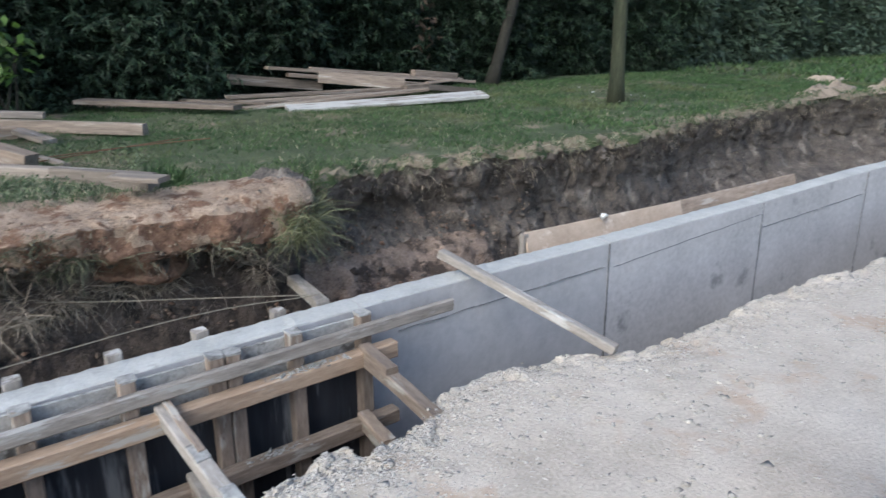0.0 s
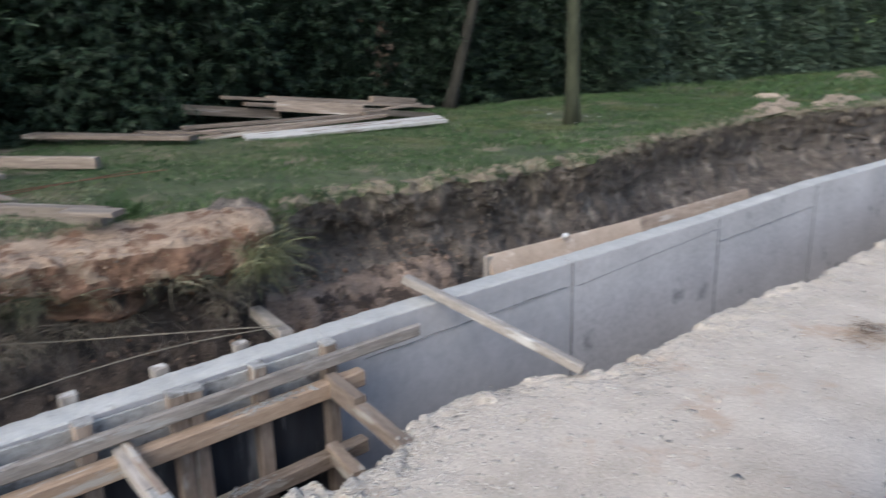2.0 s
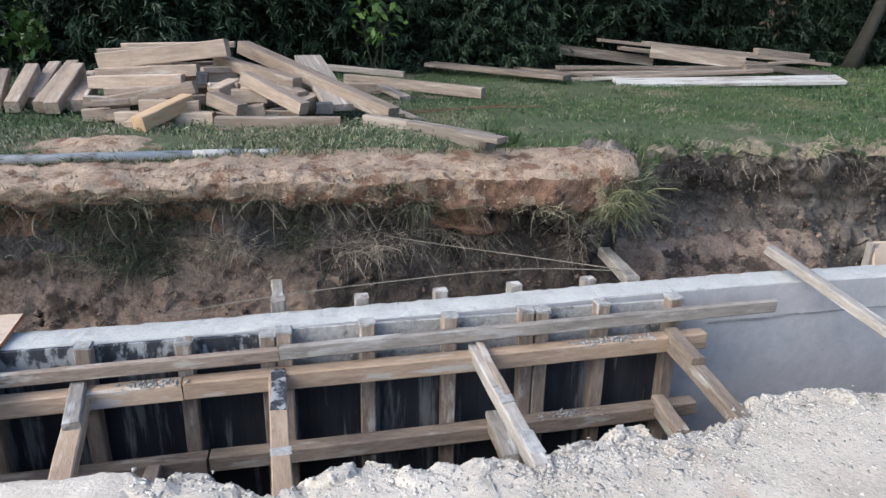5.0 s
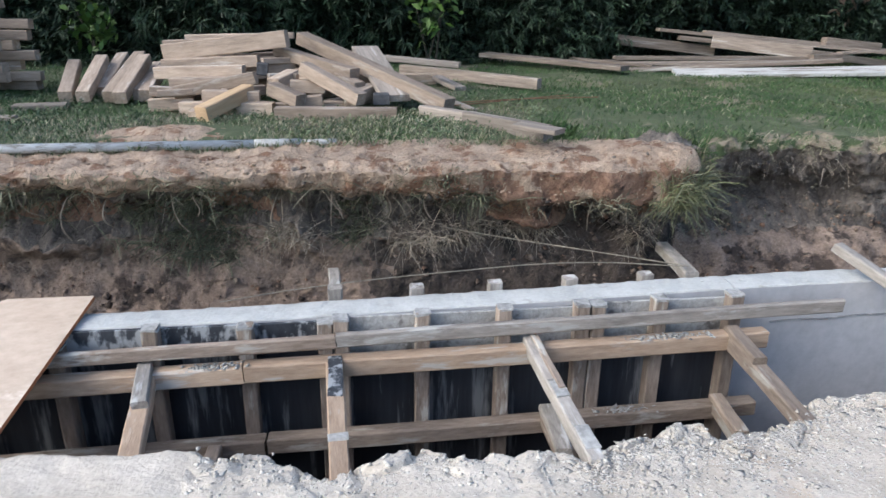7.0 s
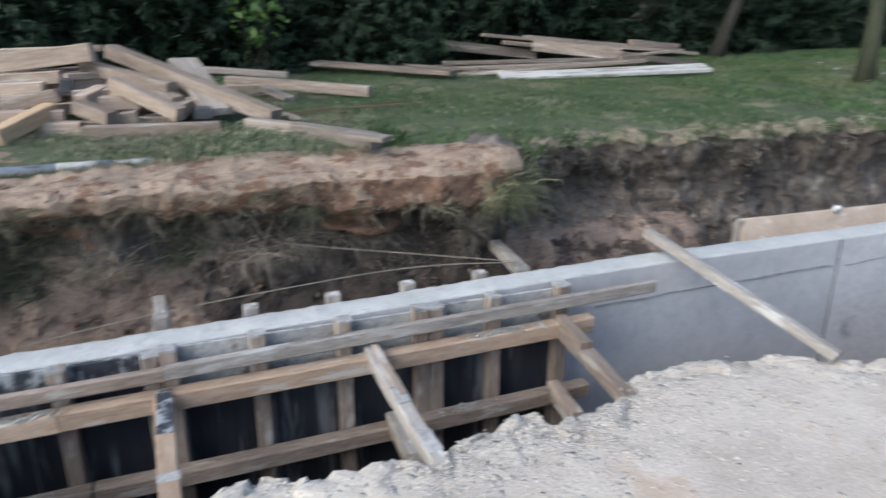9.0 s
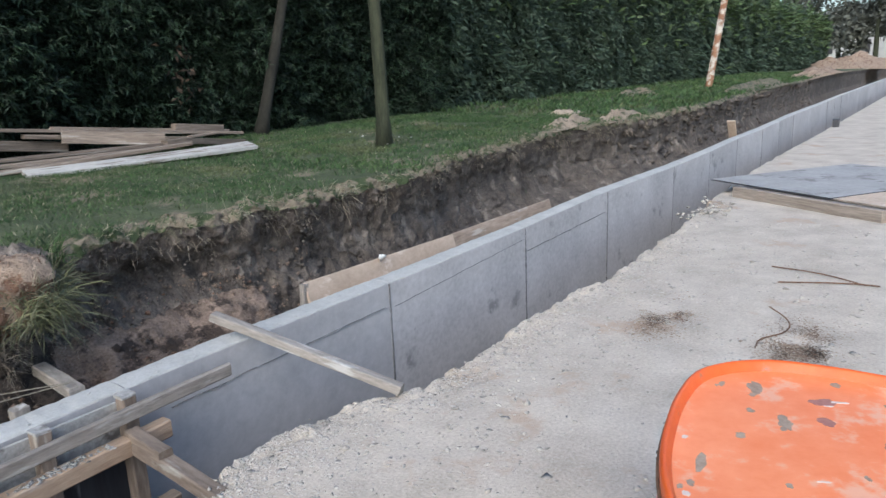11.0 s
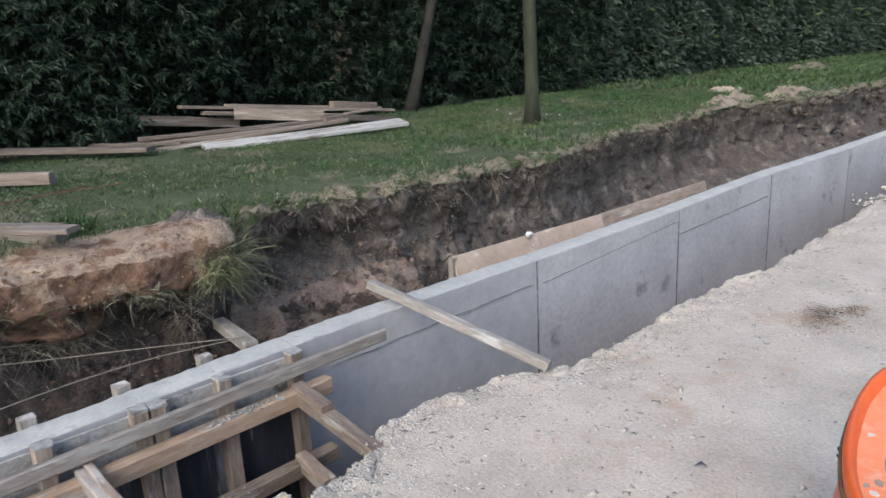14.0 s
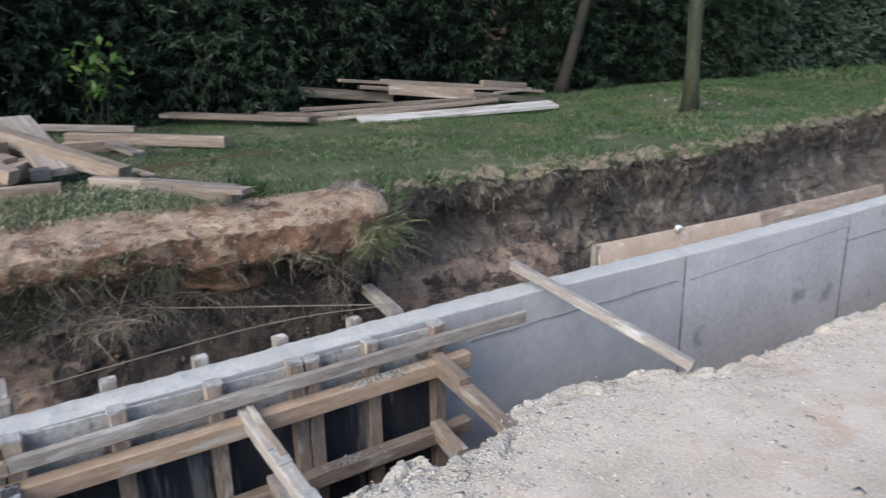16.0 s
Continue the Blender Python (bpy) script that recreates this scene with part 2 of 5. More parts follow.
def fast_mesh(name, verts, loops, size, mats):
    """A mesh of equal faces of `size` corners, from arrays."""
    me = bpy.data.meshes.new(name)
    count = len(loops) // size
    me.vertices.add(len(verts))
    me.vertices.foreach_set("co", np.asarray(verts, dtype=np.float32).ravel())
    me.loops.add(len(loops))
    me.loops.foreach_set("vertex_index", np.asarray(loops, dtype=np.int32))
    me.polygons.add(count)
    me.polygons.foreach_set("loop_start", np.arange(count, dtype=np.int32) * size)
    me.polygons.foreach_set("loop_total", np.full(count, size, dtype=np.int32))
    for m in mats:
        me.materials.append(m)
    me.update(calc_edges=True)
    me.validate()
    return me


def part(name, bm, mat, parent=None, label="", at=None):
    """Links a bmesh as one mesh object, under parent where one is given."""
    me = bpy.data.meshes.new(name)
    bm.normal_update()
    bm.to_mesh(me)
    bm.free()
    for m in (mat if isinstance(mat, (list, tuple)) else [mat]):
        me.materials.append(m)
    ob = new(name, me)
    if parent:
        ob.parent = parent
    if at is not None:
        ob.matrix_basis = at
    if label:
        ob["label"] = label
    return ob


def rod_mesh(length, w, h, cut=0.006, wob=0.004, segs=5):
    """A sawn timber along x, centred, with softened arrises and a slight warp."""
    bm = bmesh.new()
    rings = []
    c = min(cut, w * 0.2, h * 0.2)
    prof = [(-w / 2 + c, -h / 2), (w / 2 - c, -h / 2), (w / 2, -h / 2 + c), (w / 2, h / 2 - c), (w / 2 - c, h / 2), (-w / 2 + c, h / 2), (-w / 2, h / 2 - c), (-w / 2, -h / 2 + c)]
    bow, twist = random.uniform(-1, 1) * 0.004 * length, random.uniform(-1, 1) * 0.03
    for i in range(segs + 1):
        f = i / segs
        x = (f - 0.5) * length
        by = bow * 4 * f * (1 - f) + random.uniform(-wob, wob) * 0.5
        a = twist * (f - 0.5)
        ring = []
        for y, z in prof:
            ring.append(bm.verts.new((x + (random.uniform(-1, 1) * 0.004 if i in (0, segs) else 0), y * math.cos(a) - z * math.sin(a) + by + random.uniform(-wob, wob) * 0.25, y * math.sin(a) + z * math.cos(a) + random.uniform(-wob, wob) * 0.25)))
        rings.append(ring)
    for r, s in zip(rings, rings[1:]):
        for k in range(8):
            bm.faces.new((r[k], s[k], s[(k + 1) % 8], r[(k + 1) % 8]))
    bm.faces.new(rings[0])
    bm.faces.new(rings[-1][::-1])
    bmesh.ops.recalc_face_normals(bm, faces=bm.faces[:])
    return bm


def along(p, q, roll=0.0):
    """The pose of a thing that lies along x from p to q, its z as far up as it can be."""
    p, q = Vector(p), Vector(q)
    x = (q - p).normalized()
    up = Vector((0, 0, 1)) if abs(x.z) < 0.95 else Vector((0, -1, 0))
    y = up.cross(x).normalized()
    z = x.cross(y)
    m = Matrix((x, y, z)).transposed().to_4x4()
    m.translation = (p + q) / 2
    return m @ pose(0, 0, 0, roll)


def timber(name, p, q, w, h, mat, parent=None, label="", category="", group="", roll=0.0):
    ob = part(name, rod_mesh((Vector(q) - Vector(p)).length, w, h), mat, parent, "", along(p, q, roll))
    return tagged(ob, label, category, group)


def interp(x, pairs):
    xs, ys = zip(*pairs)
    return float(np.interp(x, xs, ys))


def blades(name, base, tip, width, mats, bend=0.0):
    """Many thin blades as one mesh: each a kinked strip of two faces, from base to tip."""
    base, tip = np.asarray(base, float), np.asarray(tip, float)
    n = len(base)
    d = tip - base
    side = np.cross(d, np.random.normal(size=(n, 3)))
    side /= np.linalg.norm(side, axis=1)[:, None] + 1e-9
    w = np.broadcast_to(np.asarray(width, float), (n,))[:, None]
    mid = base + 0.55 * d
    mid[:, 2] += bend * np.linalg.norm(d, axis=1)
    v = np.stack([base, mid + side * w / 2, tip, mid - side * w / 2], 1).reshape(-1, 3)
    i = np.arange(n)[:, None] * 4
    loops = np.concatenate([i, i + 1, i + 2, i, i + 2, i + 3], 1).ravel()
    return fast_mesh(name, v, loops, 3, mats)


def fibres(name, base, tip, width, mats, droop=0.3):
    """Many thin drooping stalks as one mesh, each a tapering strip bent twice."""
    base, tip = np.asarray(base, float), np.asarray(tip, float)
    n = len(base)
    d = tip - base
    size = np.linalg.norm(d, axis=1)[:, None]
    side = np.cross(d, np.random.normal(size=(n, 3)))
    side /= np.linalg.norm(side, axis=1)[:, None] + 1e-9
    side *= width / 2 * np.random.uniform(0.4, 1.3, (n, 1))
    up = np.array((0, 0, 1.0))
    p1, p2 = base + d * 0.4 + up * size * droop * 0.5, base + d * 0.78 + up * size * droop * 0.45
    v = np.stack([base - side, base + side, p1 - side, p1 + side, p2 - side * 0.7, p2 + side * 0.7, tip], 1).reshape(-1, 3)
    i = np.arange(n)[:, None] * 7
    tri = np.array((0, 1, 3, 0, 3, 2, 2, 3, 5, 2, 5, 4, 4, 5, 6))
    return fast_mesh(name, v, (i + tri[None]).ravel(), 3, mats)


def lumps(name, centres, sizes, mats, flat=0.6):
    """Many small faceted stones or clods as one mesh: eight faces each."""
    c = np.asarray(centres, float)
    n = len(c)
    oct_ = np.array([(1, 0, 0), (0, 1, 0), (-1, 0, 0), (0, -1, 0), (0, 0, 1), (0, 0, -1)], float)
    s = np.asarray(sizes, float).reshape(-1, 1, 1) * np.random.uniform(0.55, 1.25, (n, 6, 1))
    a = np.random.uniform(0, 6.28, n)
    v = oct_[None] * s
    v[:, :, 2] *= flat
    v += np.random.normal(size=v.shape) * s * 0.18
    x = v[:, :, 0] * np.cos(a)[:, None] - v[:, :, 1] * np.sin(a)[:, None]
    y = v[:, :, 0] * np.sin(a)[:, None] + v[:, :, 1] * np.cos(a)[:, None]
    v = np.stack([x, y, v[:, :, 2]], -1) + c[:, None]
    tri = np.array([(0, 1, 4), (1, 2, 4), (2, 3, 4), (3, 0, 4), (1, 0, 5), (2, 1, 5), (3, 2, 5), (0, 3, 5)]).ravel()
    loops = (np.arange(n)[:, None] * 6 + tri[None]).ravel()
    return fast_mesh(name, v.reshape(-1, 3), loops, 3, mats)


def stuff(name, me, label, category):
    return tagged(new(name, me), label, category, "", "stuff")


# ---- the lie of the land: a gravel fill, a trench with the wall in it, a bank and a lawn ----
FILL = -0.24
RIM = [(-60, -0.72), (-1.07, -0.715), (-0.68, -0.742), (-0.49, -0.748), (-0.40, -0.825), (-0.33, -0.806), (-0.21, -0.82), (-0.09, -0.89), (-0.03, -0.945), (0.16, -0.905), (0.27, -0.855), (0.34, -0.832), (0.42, -0.875), (0.48, -0.915), (0.57, -0.886), (0.83, -0.875), (0.92, -0.975), (1.02, -0.90), (1.26, -0.837), (1.35, -0.785), (1.42, -0.81), (1.48, -0.91), (1.6, -0.857), (1.78, -0.82), (1.93, -0.72), (2.04, -0.67), (2.4, -0.655), (2.73, -0.74), (2.94, -0.87), (3.24, -0.935), (3.64, -0.96), (4.3, -0.89), (4.92, -0.93), (5.5, -1.01), (5.87, -0.99), (7.2, -0.955), (8.4, -0.88), (9.4, -0.78), (12.6, -0.68), (25, -0.72), (120, -0.7)]
BANK = [(-60, 0.95), (2.1, 0.95), (3.0, 1.06), (3.5, 0.95), (4.4, 1.0), (5.4, 1.0), (6.2, 1.15), (6.9, 1.42), (8.6, 1.66), (10.5, 1.75), (12, 1.4), (15, 1.25), (23, 1.4), (52, 1.9), (120, 1.9)]


def lawn_z(x, y):
    return 0.5 + 0.018 * (y - 1) + 0.012 * max(0.0, min(x, 45) - 8) + 0.03 * noise.noise((x * 0.5, y * 0.5, 3))


def rim_y(x):
    return interp(x, RIM) + 0.012 * noise.noise((x * 8, 1.7, 0)) + 0.014 * noise.noise((x * 23, 5.1, 0)) + 0.03 * noise.noise((x * 2.1, 9.0, 0)) * (1 if x > 3 else 0)


def lip_z(x):
    """Height of the berm's overhanging lip."""
    return interp(x, [(-2, 0.34), (-0.6, 0.33), (0.1, 0.305), (0.75, 0.255), (1.2, 0.22), (1.9, 0.205)]) + 0.045 * noise.noise((x * 3.1, 2.0, 8.0)) + 0.03 * noise.noise((x * 8.3, 6.0, 8.0))


def section(x):
    """Corners of the ground across the trench at x."""
    k = min(1.0, max(0.0, (x - 1.98) / 0.22))
    k = k * k * (3 - 2 * k)
    ry, yt = rim_y(x), interp(x, BANK) + (0.05 * noise.noise((x * 2.3, 0, 6)) + 0.035 * noise.noise((x * 6.1, 0, 2)) if x > 2 else 0.0)
    wob = 0.05 * noise.noise((x * 1.4, 0, 4)) + 0.03 * noise.noise((x * 4, 2, 4))
    front = 0.60 - 0.10 * math.exp(-((x - 1.5) / 0.8) ** 2) + wob
    top = 0.478 + 0.075 * math.exp(-((x - 1.82) / 0.32) ** 2) + 0.03 * noise.noise((x * 2, 5, 5))
    lip = lip_z(x)
    spill = max(0.0, 1 - abs(x - 2.85) / 1.1) ** 0.7
    rise = 0.012 * max(0.0, min(x, 45) - 8)
    berm = [(0.30, -0.9), (0.50, -0.70), (0.79, -0.34), (0.92 + wob, min(0.03, lip - 0.19)), (0.94, lip - 0.09), (front + 0.14, lip), (front + 0.02, lip + 0.05), (front - 0.01, 0.44), (front + 0.10, top), (front + 0.32, top - 0.005), (1.12, lawn_z(x, 1.12))]
    cut = [(0.30, -0.9), (0.60 - 0.22 * spill, -0.72 + 0.12 * spill), (yt - 0.05 - 0.42 * spill, -0.34), (yt + 0.12 - 0.22 * spill, -0.06 - 0.02 * spill), (yt + 0.13 + 0.02 * spill, 0.10), (yt + 0.08 + wob, 0.22 + rise), (yt + 0.03 + wob, 0.33 + rise), (yt + wob, 0.42 + rise), (yt + 0.03 + wob, 0.475 + rise), (yt + 0.14, 0.50 + rise), (yt + 0.34, lawn_z(x, yt + 0.34))]
    mixed = [(a[0] + (b[0] - a[0]) * k, a[1] + (b[1] - a[1]) * k) for a, b in zip(berm, cut)]
    left = [(-90, FILL), (-14, FILL), (-4.0, FILL), (-2.2, FILL), (ry - 0.3, FILL), (ry - 0.03, FILL - 0.005), (ry + 0.01, FILL - 0.04), (ry + 0.06, FILL - 0.30), (ry + 0.10, -1.2), (-0.05, -1.22), (0.24, -1.2)]
    y_end = mixed[-1][0]
    right = [(y_end + 1.4, lawn_z(x, y_end + 1.4)), (6.0, lawn_z(x, 6.0)), (12, lawn_z(x, 12)), (120, lawn_z(x, 12))]
    return left + mixed + right, k


STEPS = [2, 4, 14, 34, 24, 4, 5, 6, 3, 1, 3, 9, 17, 17, 9, 7, 6, 6, 7, 9, 6, 24, 40, 6, 3]
# slot 3 below the berm's lip: the undercut's shadow put into the soil colour
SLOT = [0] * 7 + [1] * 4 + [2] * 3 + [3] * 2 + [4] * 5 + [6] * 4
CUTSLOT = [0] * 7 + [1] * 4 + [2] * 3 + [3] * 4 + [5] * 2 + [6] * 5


# swellings and hollows of the trench bank: x, z, half width, half height, depth
RELIEF = [(-1.60, 0.03, 0.34, 0.08, 0.18), (-2.2, 0.0, 0.25, 0.10, 0.07), (-0.85, 0.05, 0.28, 0.16, -0.05), (-0.20, 0.10, 0.13, 0.12, 0.21), (-0.02, -0.08, 0.3, 0.06, 0.05), (0.48, 0.04, 0.32, 0.06, 0.20), (1.15, 0.095, 0.22, 0.055, 0.30), (1.52, 0.05, 0.13, 0.13, -0.12), (1.79, 0.0, 0.08, 0.07, 0.17), (2.75, 0.10, 0.3, 0.08, -0.10), (3.3, 0.12, 0.14, 0.16, -0.16)]


def swell(x, z):
    out = 0.0
    for cx, cz, rx, rz, d in RELIEF:
        q = ((x - cx) / rx) ** 2 + ((z - cz) / rz) ** 2
        if q < 6:
            out += d * math.exp(-q)
    return out


def chunk(x, y, z, scale):
    """How far inside its clod a place lies: 0 on the cracks, 1 in the middle."""
    far = noise.voronoi((x * scale, y * scale, z * scale))[0]
    return min(1.0, (far[1] - far[0]) / 0.35)


def plate(x, y, edge):
    """Broken crust at the edge of the fill: flat plates of uneven height with cracks between."""
    if edge <= 0:
        return 0.0
    far, spots = noise.voronoi((x * 9.5 + 0.6 * noise.noise((x * 9, y * 9, 1)), y * 9.5, 0.0))
    level = noise.cell(spots[0] * 7.0)
    gap = min(1.0, (far[1] - far[0]) / 0.10)
    return edge * (0.022 * level + 0.022 * gap - 0.024)


def build_ground():
    xs = list(np.concatenate([[-90, -40, -15, -8, -5, -4], np.arange(-3.2, 5.5, 0.02), np.arange(5.5, 9, 0.04), np.arange(9, 16, 0.08), np.arange(16, 40, 0.4), [42, 50, 60, 75, 95, 160]]))
    verts, faces, index = [], [], []
    width = None
    for x in xs:
        keys, k = section(x)
        row, slots = [], []
        for s, ((y0, z0), (y1, z1)) in enumerate(zip(keys, keys[1:])):
            for i in range(STEPS[s]):
                f = i / STEPS[s]
                row.append([y0 + (y1 - y0) * f, z0 + (z1 - z0) * f])
                slot = 3 if s in (12, 13) and x > 3.6 else (CUTSLOT if k > 0.5 else SLOT)[s]
                z = z0 + (z1 - z0) * f
                ragged = noise.noise((x * 7, z * 9, 2.0))
                if k < 0.5 and 12 <= s <= 14 and ((x - 1.15) / 0.24) ** 2 + ((z - 0.12) / 0.09) ** 2 < 1 + 0.7 * ragged:
                    slot = 7
                if k < 0.5 and s in (13, 14) and -1.9 < x < -0.3 and z > 0.12 + 0.06 * ragged and ragged > -0.25:
                    slot = 7
                if k < 0.5 and 15 <= s <= 17 and x > 0.6 and ragged < 0.25:
                    slot = 7
                # ragged zone of the lower bank where undercut shade is put into the soil colour
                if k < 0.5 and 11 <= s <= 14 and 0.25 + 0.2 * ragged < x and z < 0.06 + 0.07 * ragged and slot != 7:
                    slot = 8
                slots.append(slot)
        row.append(list(keys[-1]))
        for j, (y, z) in enumerate(row):
            slot = slots[min(j, len(slots) - 1)]
            amp = {0: 0.010, 1: 0.03, 2: 0.052, 3: 0.08, 4: 0.032, 5: 0.06, 6: 0.02, 7: 0.045, 8: 0.045}[slot]
            if abs(x) < 20 and abs(y) < 8:
                n1 = noise.noise_vector((x * 3.1, y * 3.1, z * 3.1))
                n2 = noise.noise_vector((x * 11, y * 11, z * 11))
                n3 = noise.noise_vector((x * 27, y * 27, z * 27))
                d = (n1 * (0.45 if slot == 4 else 0.9) + n2 * 0.6 + n3 * 0.38) * amp
                if slot in (2, 3, 5, 7, 8) and z < 0.36 and x < 12:
                    crumb = max(0.0, 0.4 + 1.4 * noise.noise((x * 1.9, z * 2.6, 5)))
                    d.y += 0.2 * amp - swell(x, z) - 0.014 * crumb * chunk(x, y, z, 11) - 0.012 * crumb * chunk(x, y, z, 29)
                if slot == 4 and x < 4:
                    d.y -= 0.012 * chunk(x, y, z, 16)
                    d.z += 0.006 * chunk(x, y, z, 22)
                if slot == 3 and k > 0.5:
                    d.y += 0.09 * abs(noise.noise((x * 6, z * 1.5, 8))) + 0.05 * abs(noise.noise((x * 15, z * 3, 3)))
                if slot == 0:
                    edge = max(0.0, 1 - (rim_y(x) - y) / 0.26) * (0.15 if x < -0.46 else 1.0) if y > -1.5 else 0.0
                    d = Vector((0, d.y * (1.2 if y > -1.1 else 0.2), (d.z if y > -1.3 else n1.z * 0.9 * amp) + plate(x, y, edge)))
                if slot in (1, 6):
                    d = Vector((0, 0, d.z))
            else:
                d = Vector((0, 0, 0))
            verts.append((x + d.x * 0.5, y + d.y, z + d.z))
        if width is None:
            width = len(row)
        base = len(verts) - width
        if base:
            for j in range(width - 1):
                faces.append((base - width + j, base + j, base + j + 1, base - width + j + 1))
                index.append(slots[j])
    me = mesh_from("ground", verts, faces, [GRAVEL, PIT, BROWN, DARK, BERM, DRY, TURF, CLAY, SHADE_SOIL], index, True)
    me.flip_normals()
    return tagged(new("ground", me), "pale gravel fill, dark earth trench and mown lawn in one sheet", "ground", "", "structure")


ground = build_ground()
me0 = ground.data
if me0.polygons[0].normal.z < 0:
    me0.flip_normals()
bpy.context.view_layer.update()


def ground_z(x, y):
    hit, place, normal, face = ground.ray_cast((x, y, 4.0), (0, 0, -1))
    return place.z if hit else lawn_z(x, y)


# ---- the retaining wall ----
WALL_Y0, WALL_Y1 = 0.0, 0.175
JOINTS = [-6.0, 1.98, 3.95, 5.92, 7.88, 10.3, 12.2] + [12.2 + 2.0 * i for i in range(1, 24)]


def wall_top(x):
    return interp(x, [(-2, -0.090), (-1.07, -0.086), (-0.4, -0.082), (0.38, -0.064), (1.2, -0.047), (1.95, -0.034), (2.7, -0.030), (3.95, -0.036), (5.92, -0.020), (7.88, 0.022), (10.3, 0.008), (12.2, 0.022), (23, 0.165), (45, 0.31), (60, 0.36)])


def wall_off(x):
    return interp(x, [(-2, -0.045), (0, -0.04), (1.2, -0.03), (2.4, 0.0), (12.2, 0.0), (14.2, 0.035), (16.2, -0.01), (20.2, 0.04), (24.2, -0.02), (30.2, 0.05), (36, 0.0), (60, 0.0)])


def wall_panel(x0, x1, parent):
    bm = bmesh.new()
    n = max(8, int((x1 - x0) / (0.04 if x1 < 13 else 0.25)))
    shift = random.uniform(-0.004, 0.004)
    rings = []
    for i in range(n + 1):
        x = x0 + 0.002 + (x1 - x0 - 0.004) * i / n
        zt, o = wall_top(x), wall_off(x)
        r = lambda a: random.uniform(-a, a)
        e = 0.004 if 0 < i < n else 0.0
        ring = [(x, WALL_Y0 + o + shift, -1.22), (x, WALL_Y0 + o + shift + r(0.0003), -0.5), (x, WALL_Y0 + o + shift + r(0.0004), zt - 0.010), (x + r(e), WALL_Y0 + o + shift + 0.006 + r(0.003), zt - 0.002 + r(0.002)),
                (x + r(e), WALL_Y0 + o + 0.06, zt + 0.003 + r(0.003)), (x + r(e), WALL_Y1 + o - 0.05, zt + 0.002 + r(0.003)), (x + r(e), WALL_Y1 + o - 0.008 + r(0.004), zt - 0.004 + r(0.003)), (x, WALL_Y1 + o, zt - 0.03), (x, WALL_Y1 + o, -1.22)]
        rings.append([bm.verts.new(v) for v in ring])
    for a, b in zip(rings, rings[1:]):
        for k in range(8):
            f = bm.faces.new((a[k], b[k], b[k + 1], a[k + 1]))
            f.material_index = 1 if 2 <= k <= 6 else 0
    bm.faces.new(rings[0][::-1])
    bm.faces.new(rings[-1])
    bmesh.ops.recalc_face_normals(bm, faces=bm.faces[:])
    return part("wall_panel", bm, [DAMP if x0 < 2 else CONCRETE, CAP], parent)


wall = tagged(new("retaining_wall"), "long grey cast concrete retaining wall with panel joints", "wall", "", "structure")
# the core takes the dark pit colour so that the joint gaps read dark
core = bmesh.new()
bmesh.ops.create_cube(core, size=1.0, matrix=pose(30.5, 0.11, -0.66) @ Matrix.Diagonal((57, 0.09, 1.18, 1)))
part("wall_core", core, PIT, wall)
for a, b in zip(JOINTS, JOINTS[1:]):
    wall_panel(a, b, wall)
turn = bmesh.new()
bmesh.ops.create_cube(turn, size=1.0, matrix=pose(58.31, -6.0, -0.42) @ Matrix.Diagonal((0.2, 12.0, 1.55, 1)))
bmesh.ops.bevel(turn, geom=turn.edges[:], offset=0.01, segments=1, affect="EDGES")
part("wall_return", turn, CONCRETE, wall, "far end of the wall turning across the site")


def seam_ridge(x0, x1, z0, z1):
    """A thin ragged ridge where two pours or boards met."""
    bm = bmesh.new()
    n = int((x1 - x0) / 0.05)
    rows = []
    for i in range(n + 1):
        x = x0 + (x1 - x0) * i / n
        z = z0 + (z1 - z0) * i / n + 0.008 * noise.noise((x * 5, 3, 3))
        w = 0.004 + 0.004 * abs(noise.noise((x * 9, 1, 8)))
        d = 0.004 + 0.006 * max(0, noise.noise((x * 4, 7, 1)))
        o = wall_off(x)
        rows.append([bm.verts.new(v) for v in ((x, o + 0.003, z - w), (x, o - d, z), (x, o + 0.003, z + w))])
    for a, b in zip(rows, rows[1:]):
        for k in range(2):
            bm.faces.new((a[k], b[k], b[k + 1], a[k + 1]))
    part("pour_ridge", bm, STAIN, wall)


seam_ridge(2.2, 3.9, -0.235, -0.205)
seam_ridge(4.0, 5.88, -0.225, -0.135)
seam_ridge(5.95, 7.8, -0.26, -0.22)


def joint_stain(x, half, z0, z1):
    """A ragged dark strip of grout bled out along a panel joint."""
    bm = bmesh.new()
    n = 40
    rows = []
    for i in range(n + 1):
        z = z0 + (z1 - z0) * i / n
        w = half * (0.55 + 0.9 * abs(noise.noise((x, z * 14, 2.0))))
        s = 0.004 * noise.noise((x, z * 5, 7.0))
        o = wall_off(x)
        rows.append([bm.verts.new(v) for v in ((x + s - w, o + 0.004, z), (x + s - w * 0.6, o - 0.0035, z), (x + s + w * 0.6, o - 0.0035, z), (x + s + w, o + 0.004, z))])
    for a, b in zip(rows, rows[1:]):
        for k in range(3):
            bm.faces.new((a[k], a[k + 1], b[k + 1], b[k]))
    part("joint_stain", bm, STAIN, wall)


joint_stain(3.95, 0.012, -1.1, -0.045)
joint_stain(5.92, 0.017, -1.1, -0.14)
joint_stain(5.92, 0.006, -0.14, -0.04)
joint_stain(7.88, 0.011, -1.1, 0.0)
joint_stain(10.3, 0.008, -1.1, -0.01)

for x in JOINTS[6:16]:
    joint_stain(x, 0.007, -1.0, wall_top(x) - 0.02)

# ---- formwork in front of the wall ----
form = tagged(new("formwork"), "timber formwork with black film-faced panels against the concrete wall", "formwork")
FY = -0.05


